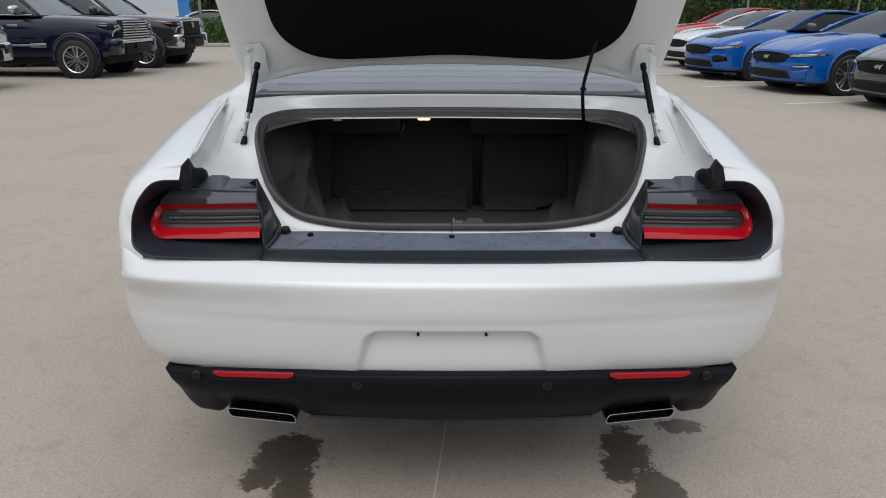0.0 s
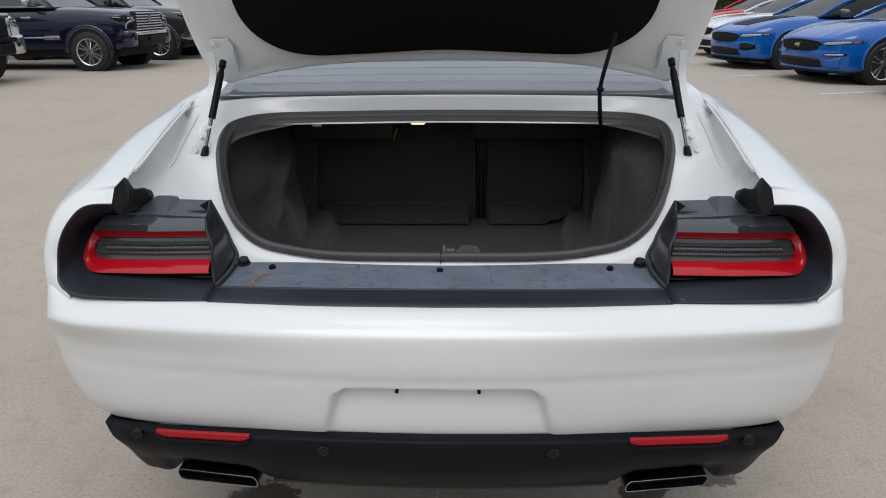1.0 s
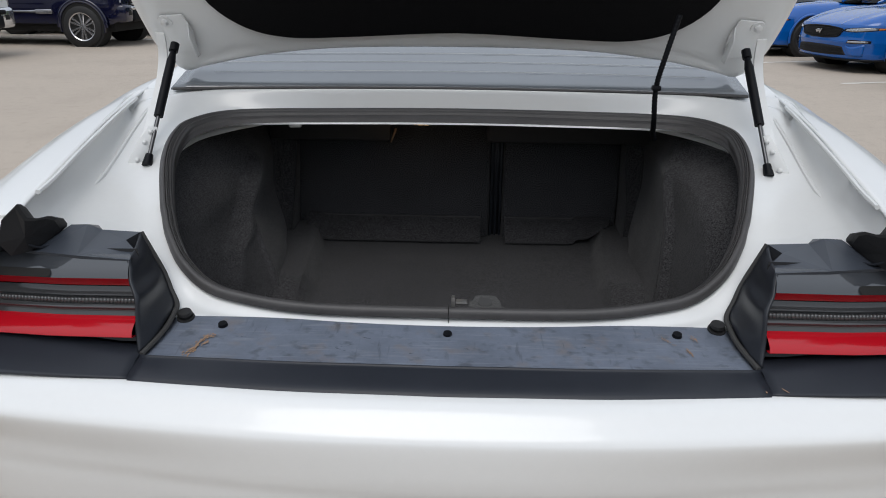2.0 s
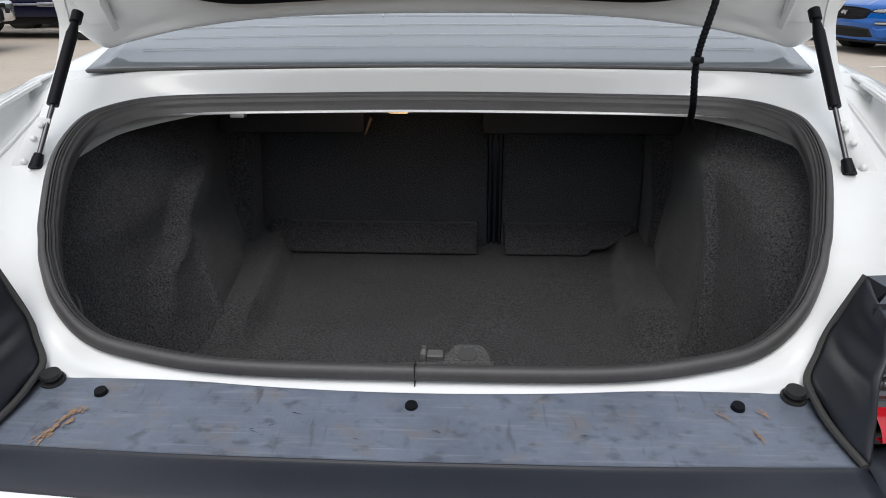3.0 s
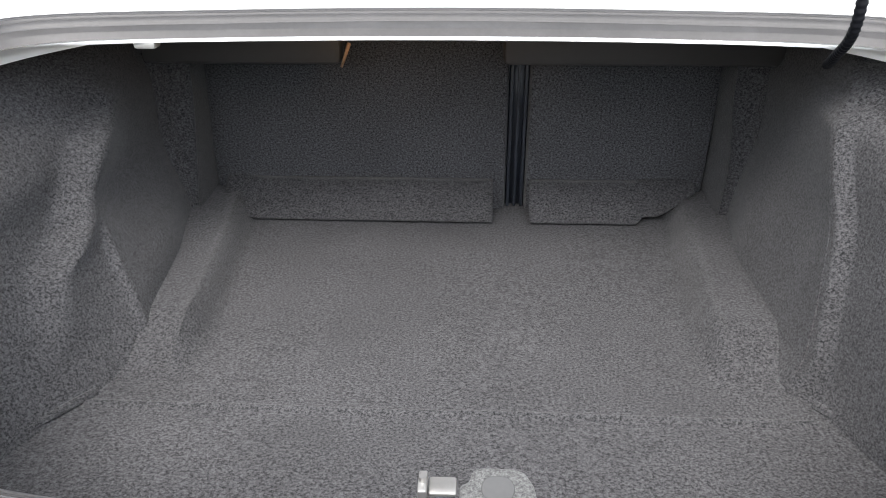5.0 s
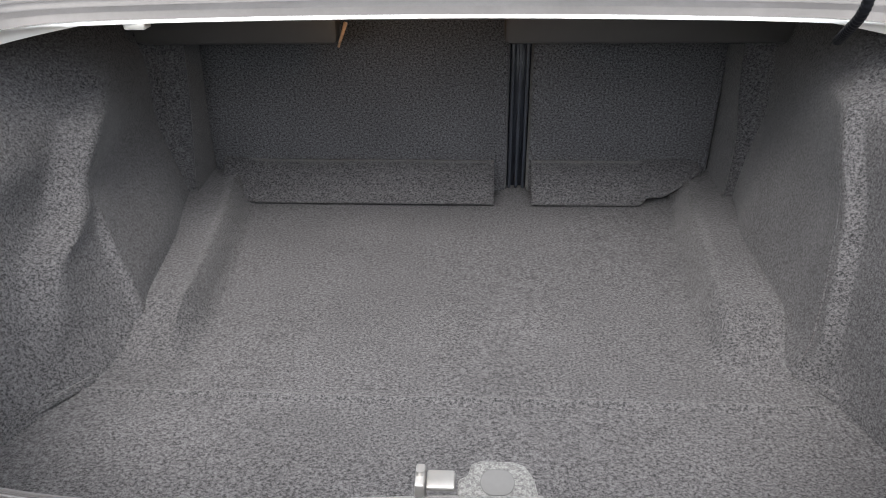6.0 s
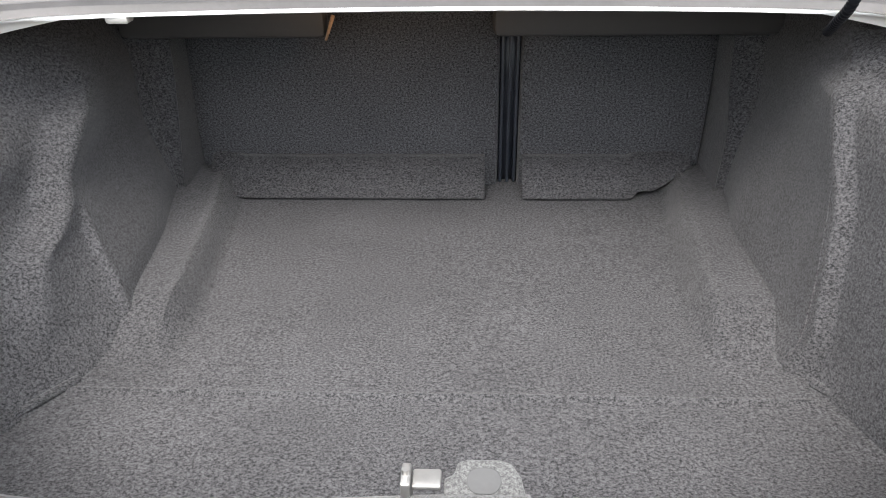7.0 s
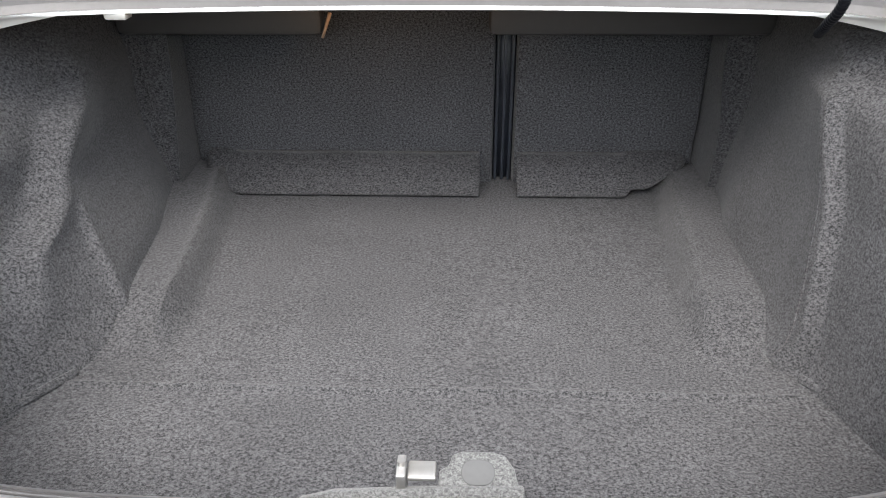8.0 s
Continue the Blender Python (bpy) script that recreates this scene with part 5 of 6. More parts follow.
def pickup(at, angle, body_mat, label, grille, group="parked pickup trucks", bright_mirror=True):
    """A full-size pickup truck; its front axle stands over `at`, nose along +y before turning."""
    t = tagged(new("pickup_truck"), label, "pickup truck", group)
    t.matrix_basis = Matrix.Translation((at[0], at[1], 0)) @ Matrix.Rotation(radians(angle), 4, "Z")
    w, r = 0.985, 0.41
    def sec(y, top, ww=w, low=0.46):
        return (y, [(0, top), (ww * 0.55, top - 0.005), (ww * 0.88, top - 0.045), (ww * 0.985, top - 0.15), (ww * 1.01, top - 0.38), (ww, 0.70), (ww * 0.97, low)])
    own("cab_body", section_loft([sec(-3.15, 1.30), sec(-2.0, 1.31), sec(-1.2, 1.32), sec(-0.7, 1.335), sec(-0.2, 1.33), sec(0.3, 1.30), sec(0.60, 1.275, w * 0.995), sec(0.76, 1.255, w * 0.985, 0.52), sec(0.84, 1.225, w * 0.965, 0.56), sec(0.88, 1.16, w * 0.94, 0.6)], 41, 60), body_mat, t)
    own("cargo_bed", bm_box((-w, -4.75, 0.52), (w, -3.15, 1.36), 0.05), body_mat, t)
    own("chassis", bm_box((-0.8, -4.6, 0.30), (0.8, 0.6, 0.55), 0.03), dark, t)
    cabin(t, [(-3.2, 1.34), (-3.08, 1.75), (-2.8, 1.93), (-2.1, 1.95), (-1.5, 1.88), (-1.1, 1.62), (-0.72, 1.34)], body_mat, 0.70, 0.93, 1.33)
    for s in (-1, 1):
        for y in (0.0, -3.7):
            arch_parts(t, s * w, y, r, body_mat)
            local_wheel(t, s * 0.90, y, r, 0.27, 0.285, 6, silver, s < 0)
        # headlamp wrapping round the corner, with a bright strip that turns down
        low = [(s * 0.64, 0.915, 1.045), (s * 0.80, 0.908, 1.025), (s * 0.905, 0.880, 0.985), (s * 0.962, 0.800, 1.000), (s * 0.985, 0.660, 1.065), (s * 0.990, 0.560, 1.105)]
        high = [(s * 0.64, 0.900, 1.150), (s * 0.80, 0.893, 1.158), (s * 0.900, 0.865, 1.162), (s * 0.955, 0.785, 1.162), (s * 0.978, 0.650, 1.152), (s * 0.985, 0.555, 1.135)]
        bulge = [tuple(0.5 * np.array(a) + 0.5 * np.array(b) + np.array((s * 0.006, 0.008, 0))) for a, b in zip(low, high)]
        unit = own("headlamp", loft([low, bulge, high], 40, 12), gloss_black, t, "dark headlamp with bright strips")
        unit.modifiers.new("thick", "SOLIDIFY").thickness = 0.03
        own("lamp_strip", tube([tuple(np.array(p) + np.array((s * 0.010, 0.010, 0.016))) for p in low[:3]] + [(s * 0.950, 0.872, 0.93), (s * 0.955, 0.868, 0.89)], ring(0.016, 8, 0.012), 30, up=(0, 1, 0)), lamp_clear, unit)
        for x, y, z in ((0.73, 0.910, 1.10), (0.84, 0.900, 1.10)):
            own("lamp_lens", bm_box((s * x - 0.04, y - 0.02, z - 0.026), (s * x + 0.04, y + 0.012, z + 0.026), 0.012), lamp_clear, unit)
        own("side_strip", tube([(s * 0.975, 0.79, 1.115), (s * 0.990, 0.70, 1.118), (s * 0.994, 0.61, 1.122)], ring(0.010, 8, 0.012), 16, up=(0, 0, 1)), amber if grille == "mesh" else lamp_clear, unit)
        own("bumper_end", bm_box((s * 0.79 - 0.20, 0.50, 0.50), (s * 0.79 + 0.185, 0.955, 0.86), 0.07, 3), bright_trim if grille == "mesh" else body_mat, t)
        own("fog_lamp", bm_box((s * 0.76 - 0.06, 0.92, 0.64), (s * 0.76 + 0.06, 0.962, 0.73), 0.01), dark, t)
        flare = [(s * 1.0, 0.53 * math.cos(q), r + 0.01 + 0.53 * math.sin(q)) for q in np.linspace(-0.05, math.pi + 0.05, 18)]
        own("wheel_flare", tube(flare, ring(0.028, 8, 0.018), 40, up=(1, 0, 0)), body_mat, t)
        mirror_parts(t, s, 1.12, -1.15, 1.44, bright_trim if bright_mirror else body_mat, 1.3)
        own("door_handle", bm_box((s * 0.995 - 0.02, -1.42, 1.10), (s * 0.995 + 0.02, -1.20, 1.14), 0.01), bright_trim if bright_mirror else body_mat, t)
        own("sill_trim", bm_box((s * 1.0 - 0.015, -2.5, 0.685), (s * 1.0 + 0.012, -0.62, 0.725), 0.008), bright_trim if bright_mirror else trim_black, t)
        own("badge_plate", bm_box((s * 1.0 - 0.012, -0.98, 0.66), (s * 1.0 + 0.016, -0.62, 0.75), 0.008), silver if bright_mirror else trim_black, t)
        own("window_trim", bm_box((s * 0.945 - 0.012, -3.0, 1.325), (s * 0.945 + 0.012, -0.85, 1.35), 0.006), bright_trim if bright_mirror else trim_black, t)
    own("front_bumper", bm_box((-0.66, 0.80, 0.50), (0.66, 0.975, 0.74), 0.06, 3), trim_black, t)
    own("bumper_bar", bm_box((-0.70, 0.82, 0.74), (0.70, 1.0, 0.82), 0.025), bright_trim if grille == "bars" else trim_black, t)
    own("plate_panel", bm_box((-0.18, 0.99, 0.60), (0.18, 1.01, 0.72), 0.01), dark, t)
    own("grille_back", bm_box((-0.63, 0.80, 0.82), (0.63, 0.908, 1.235), 0.03), dark, t)
    if grille == "bars":
        for k in range(7):
            z = 0.845 + k * 0.056
            own("grille_bar", bm_box((-0.62 + 0.012 * k, 0.90, z), (0.62 - 0.012 * k, 0.945, z + 0.028), 0.01), bright_trim, t)
    else:
        own("grille_frame", bm_box((-0.66, 0.84, 1.16), (0.66, 0.93, 1.25), 0.02), bright_trim, t)
        for s in (-1, 1):
            own("grille_post", bm_box((s * 0.62 - 0.05, 0.84, 0.80), (s * 0.62 + 0.05, 0.925, 1.17), 0.02), bright_trim, t)
        for k in range(9):
            z = 0.85 + k * 0.032
            own("grille_slat", bm_box((-0.58, 0.895, z), (0.58, 0.915, z + 0.012), 0.003), trim_black, t)
    own("emblem", bm_rod((0, 0.90, 1.07), (0, 0.955, 1.07), 0.08, 24), chrome, t)
    return t


def nose_back(u):
    """How far the nose falls back from its tip, by the share of its half width."""
    return float(np.interp(u, [0, 0.2, 0.40, 0.58, 0.72, 0.84, 0.93, 1.0], [0, 0.004, 0.022, 0.062, 0.125, 0.225, 0.37, 0.60]))


def coupe(at, angle, body_mat, label, rim_mat, splitter=False, emblem=True, stripe=False, group="parked coupes", tall=1.05):
    """A two-door sports coupe; its front axle stands over `at`, nose along +y before turning."""
    t = tagged(new("parked_car"), label, "car", group)
    t.matrix_basis = Matrix.Translation((at[0], at[1], 0)) @ Matrix.Rotation(radians(angle), 4, "Z") @ Matrix.Diagonal((1, 1, tall, 1))
    w, r = 0.955, 0.345
    # shell: bonnet, wings and sides back to the tail
    rows = []
    for y, top, ww, wing, bend, low in ((-3.82, 0.84, 0.84, 0.0, 0.0, 0.42), (-3.74, 1.00, 0.90, 0.0, 0.0, 0.34), (-3.3, 1.06, 0.945, 0.0, 0.0, 0.27), (-2.72, 1.045, 0.965, 0.012, 0.0, 0.25), (-2.1, 1.00, 0.945, 0.0, 0.0, 0.22), (-1.3, 0.985, 0.935, 0.0, 0.0, 0.22), (-0.72, 1.005, 0.945, 0.0, 0.0, 0.22), (-0.35, 0.982, 0.955, 0.010, 0.1, 0.24), (0.0, 0.950, 0.962, 0.022, 0.25, 0.30), (0.3, 0.905, 0.962, 0.024, 0.45, 0.30), (0.55, 0.855, 0.958, 0.020, 0.65, 0.28), (0.75, 0.800, 0.952, 0.014, 0.83, 0.26), (0.88, 0.752, 0.946, 0.008, 0.95, 0.25), (0.935, 0.722, 0.942, 0.004, 1.0, 0.25)):
        half = [(0, top), (0.22, top + 0.001), (0.40, top - 0.002), (0.455, top + 0.006), (0.60, top - 0.006), (0.74, top - 0.016 + wing), (0.86, top - 0.050 + wing), (0.945, top - 0.125 + wing * 0.5), (0.985, top - 0.20), (0.975, top - 0.25), (1.0, 0.5 * (top - 0.25) + 0.5 * 0.50), (0.985, 0.46), (0.955, low)]
        r0 = [(u * ww, y - bend * nose_back(u), z) for u, z in half]
        rows.append([(-x, yy, z) for x, yy, z in r0[:0:-1]] + r0)
    v, f = loft(rows, 85, 90)
    own("body", (v, f + [tuple(range(85))]), body_mat, t)

    def skin(x, z, out=0.0):
        """A point of the front bumper's skin."""
        y0 = float(np.interp(z, [0.18, 0.24, 0.30, 0.40, 0.47, 0.54, 0.62, 0.69, 0.725], [0.90, 0.945, 0.955, 0.962, 0.985, 0.972, 0.965, 0.955, 0.936]))
        ww = float(np.interp(z, [0.18, 0.30, 0.45, 0.62, 0.725], [0.915, 0.935, 0.945, 0.945, 0.942]))
        u = min(1.0, abs(x) / ww)
        return (x, y0 - nose_back(u) + out, z)

    def patch(name, lower, upper, out, mat, label="", n=16):
        """A panel on the bumper's skin between two lines of (x, z)."""
        lo, hi = spline([(a, b, 0) for a, b in lower], n), spline([(a, b, 0) for a, b in upper], n)
        g = [[skin(p[0], p[1], out) for p in row] for row in (lo, lo * 0.75 + hi * 0.25, lo * 0.5 + hi * 0.5, lo * 0.25 + hi * 0.75, hi)]
        ob = own(name, sheet(np.array(g)), mat, t, label)
        ob.modifiers.new("thick", "SOLIDIFY").thickness = 0.012
        return ob

    g = [[skin(u * np.interp(z, [0.18, 0.30, 0.45, 0.62, 0.725], [0.915, 0.935, 0.945, 0.945, 0.942]), z) for u in np.sin(np.linspace(-math.pi / 2, math.pi / 2, 61))] for z in np.linspace(0.20, 0.7255, 40)]
    own("front_bumper", sheet(np.array(g)), body_mat, t)
    own("underside", bm_box((-0.75, -3.5, 0.16), (0.75, 0.6, 0.40), 0.05), dark, t)
    cabin(t, [(-3.60, 1.05), (-3.15, 1.22), (-2.65, 1.355), (-2.15, 1.405), (-1.72, 1.395), (-1.32, 1.262), (-0.70, 1.0)], body_mat, 0.61, 0.83, 1.0, glass_coupe)
    for s in (-1, 1):
        for y in (0.0, -2.72):
            arch_parts(t, s * (w - 0.004), y, r, body_mat)
            local_wheel(t, s * 0.855, y, r, 0.26, 0.262, 10 if splitter else 5, rim_mat, s < 0)
        lamp = patch("headlamp", [(s * 0.515, 0.628), (s * 0.66, 0.622), (s * 0.80, 0.634), (s * 0.925, 0.664)], [(s * 0.535, 0.668), (s * 0.66, 0.684), (s * 0.80, 0.698), (s * 0.925, 0.690)], 0.006, trim_black)
        patch("lamp_lens", [(s * 0.55, 0.636), (s * 0.66, 0.632), (s * 0.78, 0.642), (s * 0.88, 0.660)], [(s * 0.565, 0.660), (s * 0.66, 0.674), (s * 0.78, 0.686), (s * 0.88, 0.686)], 0.011, lamp_clear)
        patch("amber_marker", [(s * 0.885, 0.661), (s * 0.900, 0.664), (s * 0.915, 0.668)], [(s * 0.885, 0.686), (s * 0.900, 0.687), (s * 0.915, 0.687)], 0.012, amber, n=6)
        for x in (0.60, 0.645, 0.69):
            patch("lamp_strip", [(s * x, 0.636), (s * (x + 0.006), 0.636), (s * (x + 0.012), 0.636)], [(s * (x + 0.014), 0.672), (s * (x + 0.02), 0.673), (s * (x + 0.026), 0.674)], 0.015, bright_trim, n=4)
        if splitter:
            patch("side_intake", [(s * 0.57, 0.385), (s * 0.70, 0.375), (s * 0.83, 0.405)], [(s * 0.60, 0.505), (s * 0.70, 0.515), (s * 0.83, 0.485)], 0.006, trim_black)
            patch("intake_mouth", [(s * 0.60, 0.41), (s * 0.70, 0.40), (s * 0.80, 0.42)], [(s * 0.62, 0.48), (s * 0.70, 0.485), (s * 0.80, 0.47)], 0.011, dark)
        else:
            patch("fog_recess", [(s * 0.60, 0.455), (s * 0.72, 0.450), (s * 0.86, 0.462)], [(s * 0.62, 0.505), (s * 0.72, 0.508), (s * 0.86, 0.500)], 0.005, trim_black)
            patch("fog_lamp", [(s * 0.615, 0.466), (s * 0.72, 0.463), (s * 0.84, 0.470)], [(s * 0.63, 0.490), (s * 0.72, 0.492), (s * 0.84, 0.490)], 0.011, lamp_clear)
            patch("corner_blade", [(s * 0.66, 0.265), (s * 0.72, 0.255), (s * 0.80, 0.262)], [(s * 0.58, 0.42), (s * 0.68, 0.40), (s * 0.82, 0.44)], 0.014, body_mat)
        mirror_parts(t, s, 0.985, -1.12, 1.065, body_mat if not splitter else grey_paint)
        own("sill", bm_box((s * 0.92 - 0.04, -2.3, 0.17), (s * 0.92 + 0.03, -0.42, 0.27), 0.02), trim_black if splitter else body_mat, t)
        seam = [(s * 0.944, -0.62, 0.90), (s * 0.950, -0.60, 0.70), (s * 0.935, -0.55, 0.36)]
        own("door_seam", tube(seam, ring(0.004, 6), 12, up=(0, 1, 0)), dark, t)
    patch("upper_grille", [(-0.42, 0.548), (-0.2, 0.528), (0, 0.524), (0.2, 0.528), (0.42, 0.548)], [(-0.49, 0.655), (-0.25, 0.684), (0, 0.690), (0.25, 0.684), (0.49, 0.655)], 0.004, dark, n=24)
    rim = [(-0.42, 0.548), (-0.2, 0.526), (0, 0.522), (0.2, 0.526), (0.42, 0.548), (0.475, 0.60), (0.49, 0.655), (0.25, 0.686), (0, 0.692), (-0.25, 0.686), (-0.49, 0.655), (-0.475, 0.60)]
    own("grille_surround", tube([skin(x, z, 0.006) for x, z in rim], ring(0.011, 8), 70, True, up=(0, 1, 0)), trim_black, t)
    for k in range(6):
        z = 0.548 + 0.022 * k
        own("grille_slat", tube([skin(x, z, 0.008) for x in np.linspace(-0.43, 0.43, 7)], ring(0.0035, 6), 24), trim_black, t)
    patch("lower_grille", [(-0.60, 0.275), (-0.3, 0.262), (0, 0.260), (0.3, 0.262), (0.60, 0.275)], [(-0.53, 0.395), (-0.3, 0.408), (0, 0.410), (0.3, 0.408), (0.53, 0.395)], 0.004, dark, n=24)
    for z in (0.30, 0.335, 0.37):
        own("grille_slat", tube([skin(x, z, 0.008) for x in np.linspace(-0.54, 0.54, 7)], ring(0.004, 6), 24), trim_black, t)
    own("chin", tube([skin(x, 0.205, -0.004) for x in np.linspace(-0.90, 0.90, 15)], ring(0.03, 8, 0.02), 40), trim_black, t)
    if splitter:
        g = [[(x, 1.03 - (0.0 if k else 0.45) - nose_back(abs(x) / 0.93) * 0.9 + (-0.0 if k else 0.0), 0.172 + dz) for x in np.linspace(-0.90, 0.90, 25)] for k, dz in ((0, 0.012), (1, 0.0))]
        own("splitter", sheet(np.array(g)), trim_black, t).modifiers.new("thick", "SOLIDIFY").thickness = 0.018
    if stripe:
        rows = [[(x, y - 0.4 * (y > 0.3) * nose_back(abs(x) / 0.95), z + 0.006) for x in (-0.30, -0.15, 0, 0.15, 0.30)] for y, z in ((-0.55, 0.998), (-0.2, 0.972), (0.15, 0.930), (0.45, 0.878), (0.62, 0.838))]
        own("bonnet_stripe", loft(rows, 12, 20), trim_black, t)
    if emblem:
        own("emblem", plate([(-0.09, 0.01), (-0.03, 0.035), (0.03, 0.03), (0.085, 0.045), (0.05, 0.0), (0.03, -0.04), (-0.01, -0.005), (-0.05, -0.03)], 0.015, (0, 0.990, 0.607), (-1, 0, 0), (0, 0, 1), 0.003), silver, t)
    return t


# noses point in towards the lane, turned a little towards the white coupe
L, R = -93.0, 101.0


def axle(x, y, angle, half, side):
    """Front axle's middle from the near front wheel's contact point."""
    a = radians(angle)
    return (x - side * half * math.cos(a), y - side * half * math.sin(a))


pickup(axle(-8.05, 16.05, L, 0.86, 1), L, navy, "dark navy pickup truck with a chrome barred grille", "bars")
pickup(axle(-7.75, 19.0, L, 0.86, 1), L, gunmetal, "dark grey pickup truck with a bright grille frame", "mesh", bright_mirror=False)
pickup(axle(-9.48, 12.5, L, 0.86, 1), L, white_far, "white pickup truck with a dark grille", "mesh", bright_mirror=False)
coupe(axle(6.78, 15.75, R, 0.825, -1), R, blue, "bright blue coupe with black splitter and dark wheels", dark_alloy, splitter=True, emblem=False, stripe=True)
coupe(axle(7.15, 12.95, R, 0.825, -1), R, blue, "bright blue coupe with silver wheels and black grille", silver)
coupe(axle(7.70, 10.35, R, 0.825, -1), R, grey_paint, "dark grey coupe with a black grille", dark_alloy)
coupe(axle(7.3, 18.9, R, 0.825, -1), R, white_far, "white coupe with dark tinted windows", dark_alloy, emblem=False)
coupe(axle(7.8, 21.9, R, 0.825, -1), R, red_paint, "red coupe parked past the white one", dark_alloy, emblem=False, tall=1.10)


# painted bay lines and slab joints
def strip(name, a, b, width, mat, label, category, z=0.004, thick=0.003):
    a, b = Vector((*a, 0)), Vector((*b, 0))
    d = (b - a).normalized()
    n = Vector((-d.y, d.x, 0)) * width / 2
    bm = bmesh.new()
    k = max(2, int((b - a).length / 0.15))
    lo = []
    for i in range(k + 1):
        p = a + (b - a) * i / k
        j = noise.noise(p * 6) * width * 0.12
        lo.append((p - n * (1 + j / width), p + n * (1 + j / width)))
    top = [(bm.verts.new(p + Vector((0, 0, z))), bm.verts.new(q + Vector((0, 0, z)))) for p, q in lo]
    for i in range(k):
        bm.faces.new((top[i][0], top[i + 1][0], top[i + 1][1], top[i][1]))
    return tagged(part(name, bm, mat), label, category, kind="structure")


hd = Vector((math.cos(radians(16)), math.sin(radians(16))))
for x, y in ((5.15, 14.35), (5.6, 11.65), (5.0, 17.3), (5.0, 20.2)):
    strip("bay_line", (x, y), (x + hd.x * 4.5, y + hd.y * 4.5), 0.10, line_paint, "worn white painted parking bay line", "road marking")
for x, y in ((-6.6, 17.6), (-6.6, 20.6)):
    strip("bay_line", (x, y), (x - hd.x * 4.8, y + hd.y * 4.8), 0.10, line_paint, "worn white painted parking bay line", "road marking")
strip("slab_joint", (-0.822, -6), (0.54, 8), 0.006, joint_fill, "narrow pale filled joint between concrete slabs", "joint", 0.0025)


# hedge and kerb
def leaf_cloud(n, place, size, seed):
    """Many small leaf blades; place(rng) gives each one's centre."""
    rng = random.Random(seed)
    vs, fs = [], []
    for i in range(n):
        c = Vector(place(rng))
        m = Euler((rng.uniform(0, 6.3), rng.uniform(0, 6.3), rng.uniform(0, 6.3))).to_matrix()
        s = size * rng.uniform(0.6, 1.3)
        k = len(vs)
        for p in ((-0.5, 0, 0), (0, -0.28, 0.06), (0.5, 0, 0), (0, 0.28, 0.06)):
            vs.append(c + m @ Vector(p) * s)
        fs.append((k, k + 1, k + 2, k + 3))
    return vs, fs


def leaf_material(name, color):
    m = material(name, color, 0.55, grain=0.3, scale=3)
    nt = m.node_tree
    b = nt.nodes["Principled BSDF"]
    geo = nt.nodes.new("ShaderNodeNewGeometry")
    k = nt.nodes.new("ShaderNodeMath")
    k.operation = "MULTIPLY_ADD"
    k.inputs[1].default_value, k.inputs[2].default_value = 1.1, 0.45
    nt.links.new(geo.outputs["Random Per Island"], k.inputs[0])
    sc = nt.nodes.new("ShaderNodeVectorMath")
    sc.operation = "SCALE"
    nt.links.new(b.inputs["Base Color"].links[0].from_socket, sc.inputs[0])
    nt.links.new(k.outputs[0], sc.inputs["Scale"])
    nt.links.new(sc.outputs[0], b.inputs["Base Color"])
    return m


hedge_leaf = leaf_material("hedge_leaves", (0.060, 0.125, 0.026))
tree_leaf = leaf_material("tree_leaves", (0.060, 0.115, 0.032))
bark = material("bark", (0.10, 0.075, 0.055), 0.9, grain=0.4, scale=25, bump=0.01)


def hedge_place(rng):
    x, y, z = rng.uniform(-15.5, -6.5), rng.uniform(31.0, 32.2), rng.uniform(0.15, 1.05)
    face = rng.random()
    if face < 0.45:
        y = 31.0 + rng.uniform(-0.06, 0.1)
    elif face < 0.75:
        z = 1.05 + rng.uniform(-0.08, 0.08)
    return x, y, z


hedge = thing("hedge", (-11, 31.6, 0), "clipped green hedge behind a kerb", "hedge")
mesh("leaves", *leaf_cloud(9000, hedge_place, 0.11, 3), hedge_leaf, hedge, smooth=False)
part("core", bm_box((-15.4, 31.1, 0.0), (-6.6, 32.1, 0.98), 0.1), hedge_leaf, hedge)
tagged(part("kerb", bm_box((-18, 30.3, 0.0), (-5.5, 30.5, 0.15), 0.03), kerb_stone), "pale concrete kerb edging the planted bed", "kerb", kind="structure")


def tree(x, y, h, crown, seed, label):
    rng = random.Random(seed)
    t = thing("tree", (x, y, 0), label, "tree", "trees round the car park")
    bm = bmesh.new()
    top = Vector((x + rng.uniform(-0.3, 0.3), y, h * 0.6))
    bm_rod((x, y, 0), top, 0.22, 10, 0.13, bm)
    clumps = []
    for i in range(14):
        a = rng.uniform(0, 6.28)
        end = Vector((x + crown * rng.uniform(0.3, 0.85) * math.cos(a), y + crown * rng.uniform(0.3, 0.85) * math.sin(a), h * (0.30 + 0.6 * ((i + rng.random()) / 14))))
        bm_rod(Vector((x, y, 0)).lerp(top, rng.uniform(0.55, 1.0)), end, 0.07, 7, 0.025, bm)
        clumps.append((end, crown * rng.uniform(0.32, 0.5)))
    part("trunk", bm, bark, t)
    def place(r):
        c, q = clumps[r.randrange(len(clumps))]
        d = Vector((r.gauss(0, 1), r.gauss(0, 1), r.gauss(0, 0.75)))
        d = d.normalized() * q * r.random() ** 0.4
        return c + d
    mesh("crown", *leaf_cloud(12000, place, 0.24, seed + 50), tree_leaf, t, smooth=False)
    return t


tree(-10.6, 38, 5.4, 2.0, 11, "leafy green tree behind the pickup trucks")

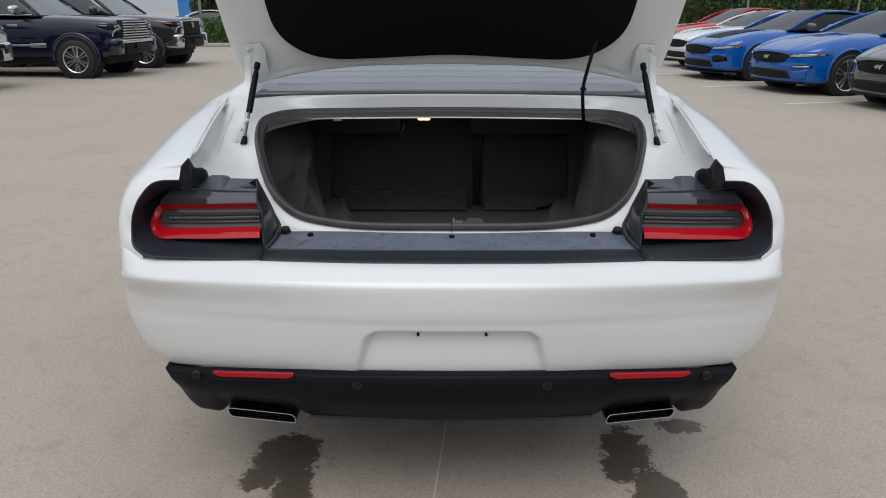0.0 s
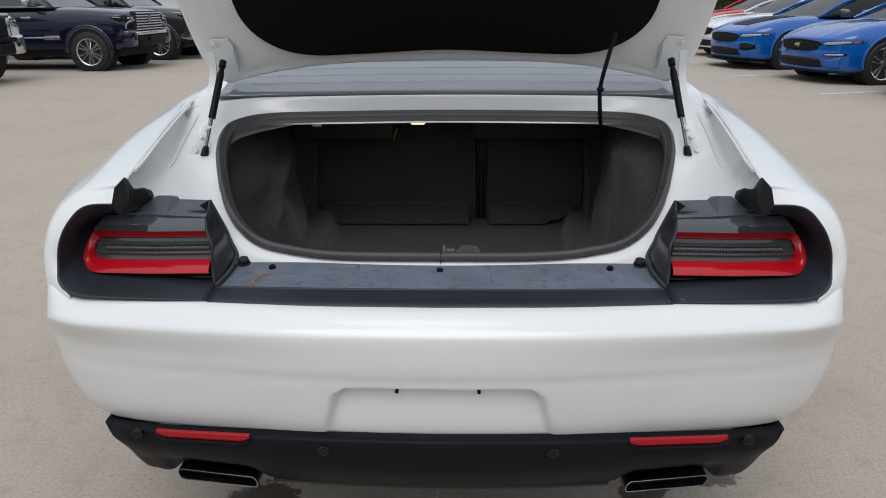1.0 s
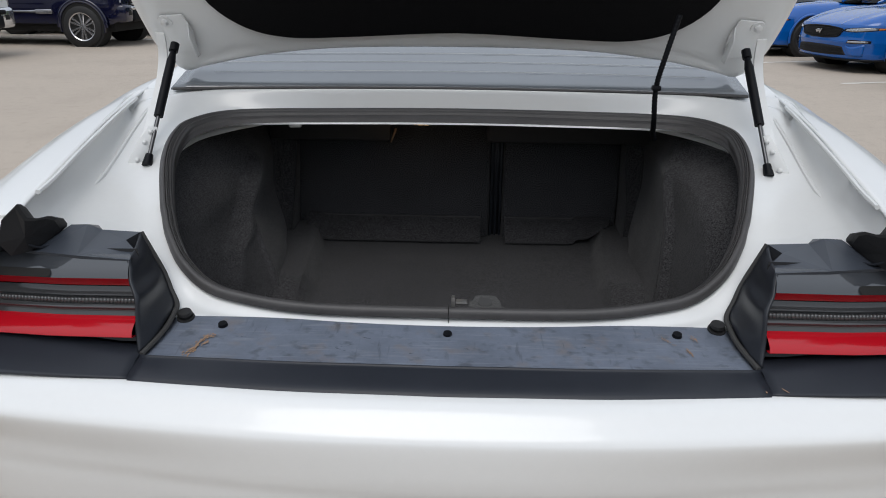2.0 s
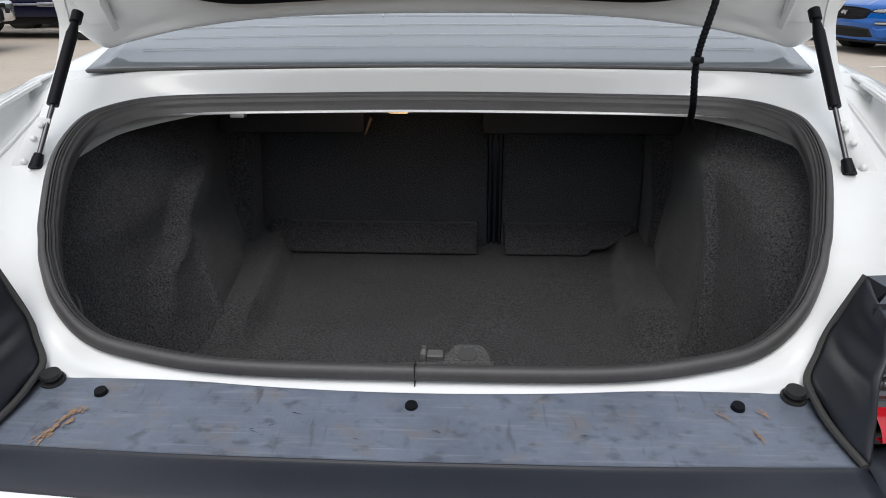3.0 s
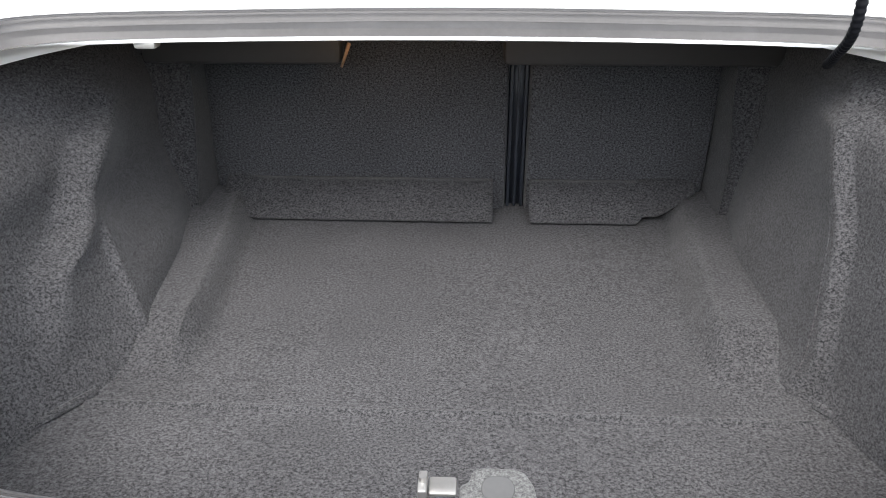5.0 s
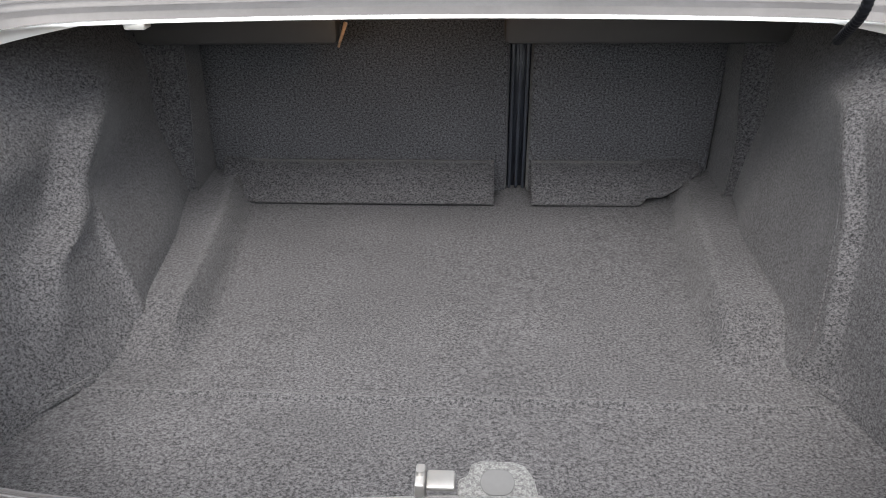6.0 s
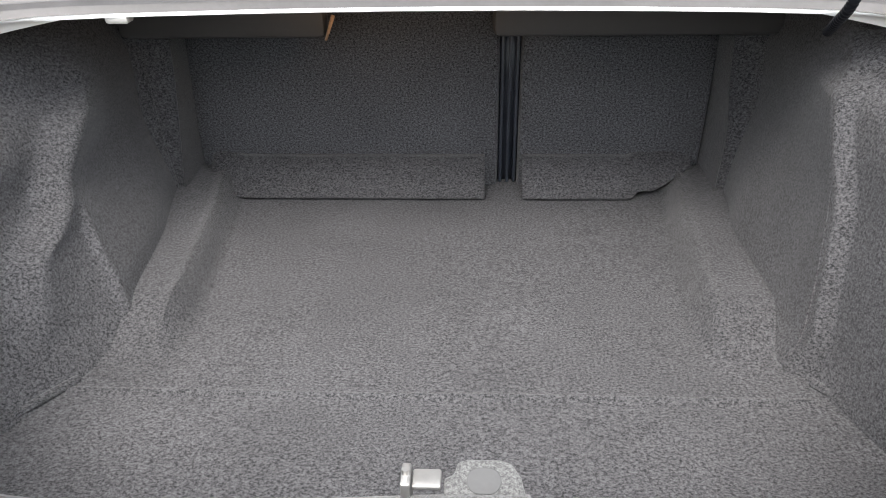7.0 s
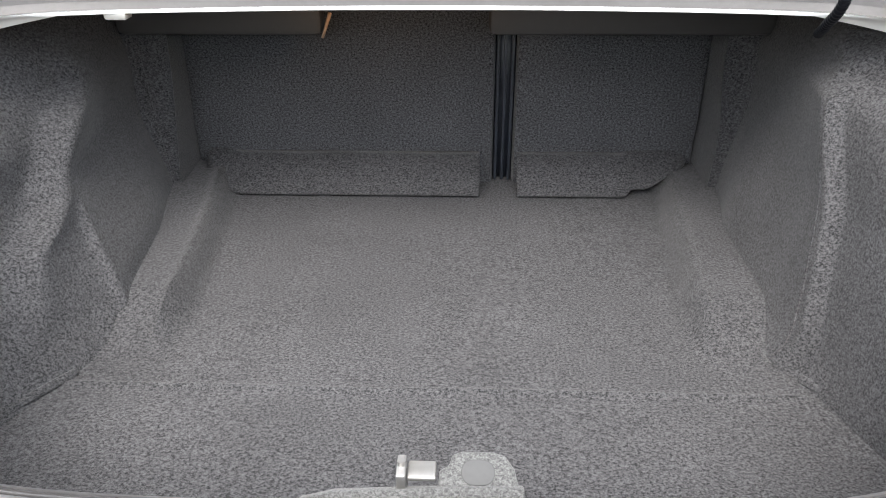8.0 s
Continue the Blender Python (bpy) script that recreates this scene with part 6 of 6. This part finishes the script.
tree(-11.8, 40, 5.0, 2.2, 12, "leafy green tree behind the pickup trucks")
for i, x in enumerate((13, 17, 21, 25, 29, 33, 37.5, 42)):
    tree(x, 46 + 3 * math.sin(i * 2.1), 6.5 + 0.8 * math.sin(i * 1.7), 3.6, 20 + i, "broad leafy tree at the edge of the car park")

def woods_place(rng):
    a = radians(rng.uniform(14, 322))
    lump = 0.5 + 0.5 * noise.noise((math.cos(a) * 9, math.sin(a) * 9, 1.5))
    r = 58 + 6 * rng.random() ** 2 - 3 * lump
    top = 6.5 + 4.5 * lump + 1.2 * noise.noise((math.cos(a) * 40, math.sin(a) * 40, 4.0))
    return r * math.sin(a), 8 + r * math.cos(a), top * rng.random() ** 0.6


woods = thing("woods", (0, 66, 0), "dense green belt of trees round the car park", "trees", kind="stuff")
mesh("leaves", *leaf_cloud(52000, woods_place, 0.85, 77), tree_leaf, woods, smooth=False)
g = np.array([[(62 * math.sin(a), 8 + 62 * math.cos(a), h * (5.0 + 3.5 * (0.5 + 0.5 * noise.noise((math.cos(a) * 9, math.sin(a) * 9, 1.5))))) for a in np.linspace(radians(14), radians(322), 160)] for h in (0, 0.5, 1)])
mesh("thicket", *sheet(g), hedge_leaf, woods)

# lamp post, blue sign column and the far shop front
post = thing("lamp_post", (-11.2, 34.0, 0), "slim pale lamp post beyond the hedge", "lamp post")
part("pole", bm_rod((-11.2, 34, 0), (-11.2, 34, 7.5), 0.08, 12, 0.06), silver, post)
part("head", bm_box((-11.4, 33.5, 7.4), (-11.0, 34.1, 7.52), 0.03), silver, post)
sign = thing("sign_pylon", (-15.6, 45, 0), "bright blue sign pylon", "sign")
part("panel", bm_box((-16.1, 44.8, 0.0), (-15.1, 45.2, 4.5), 0.05), paint("sign_blue", (0.02, 0.22, 0.62)), sign)
for i, x in enumerate((16.5, 22.5)):
    p = thing("lamp_post", (x, 40, 0), "slim pale lamp post among the trees", "lamp post")
    part("pole", bm_rod((x, 40, 0), (x, 40, 7.5), 0.07, 12, 0.06), silver, p)
    part("head", bm_box((x - 0.2, 39.5, 7.4), (x + 0.2, 40.1, 7.52), 0.03), silver, p)
coupe((-13.2, 35.8), 90, white_far, "white car on the road beyond the hedge", dark_alloy, emblem=False, group="cars on the road")
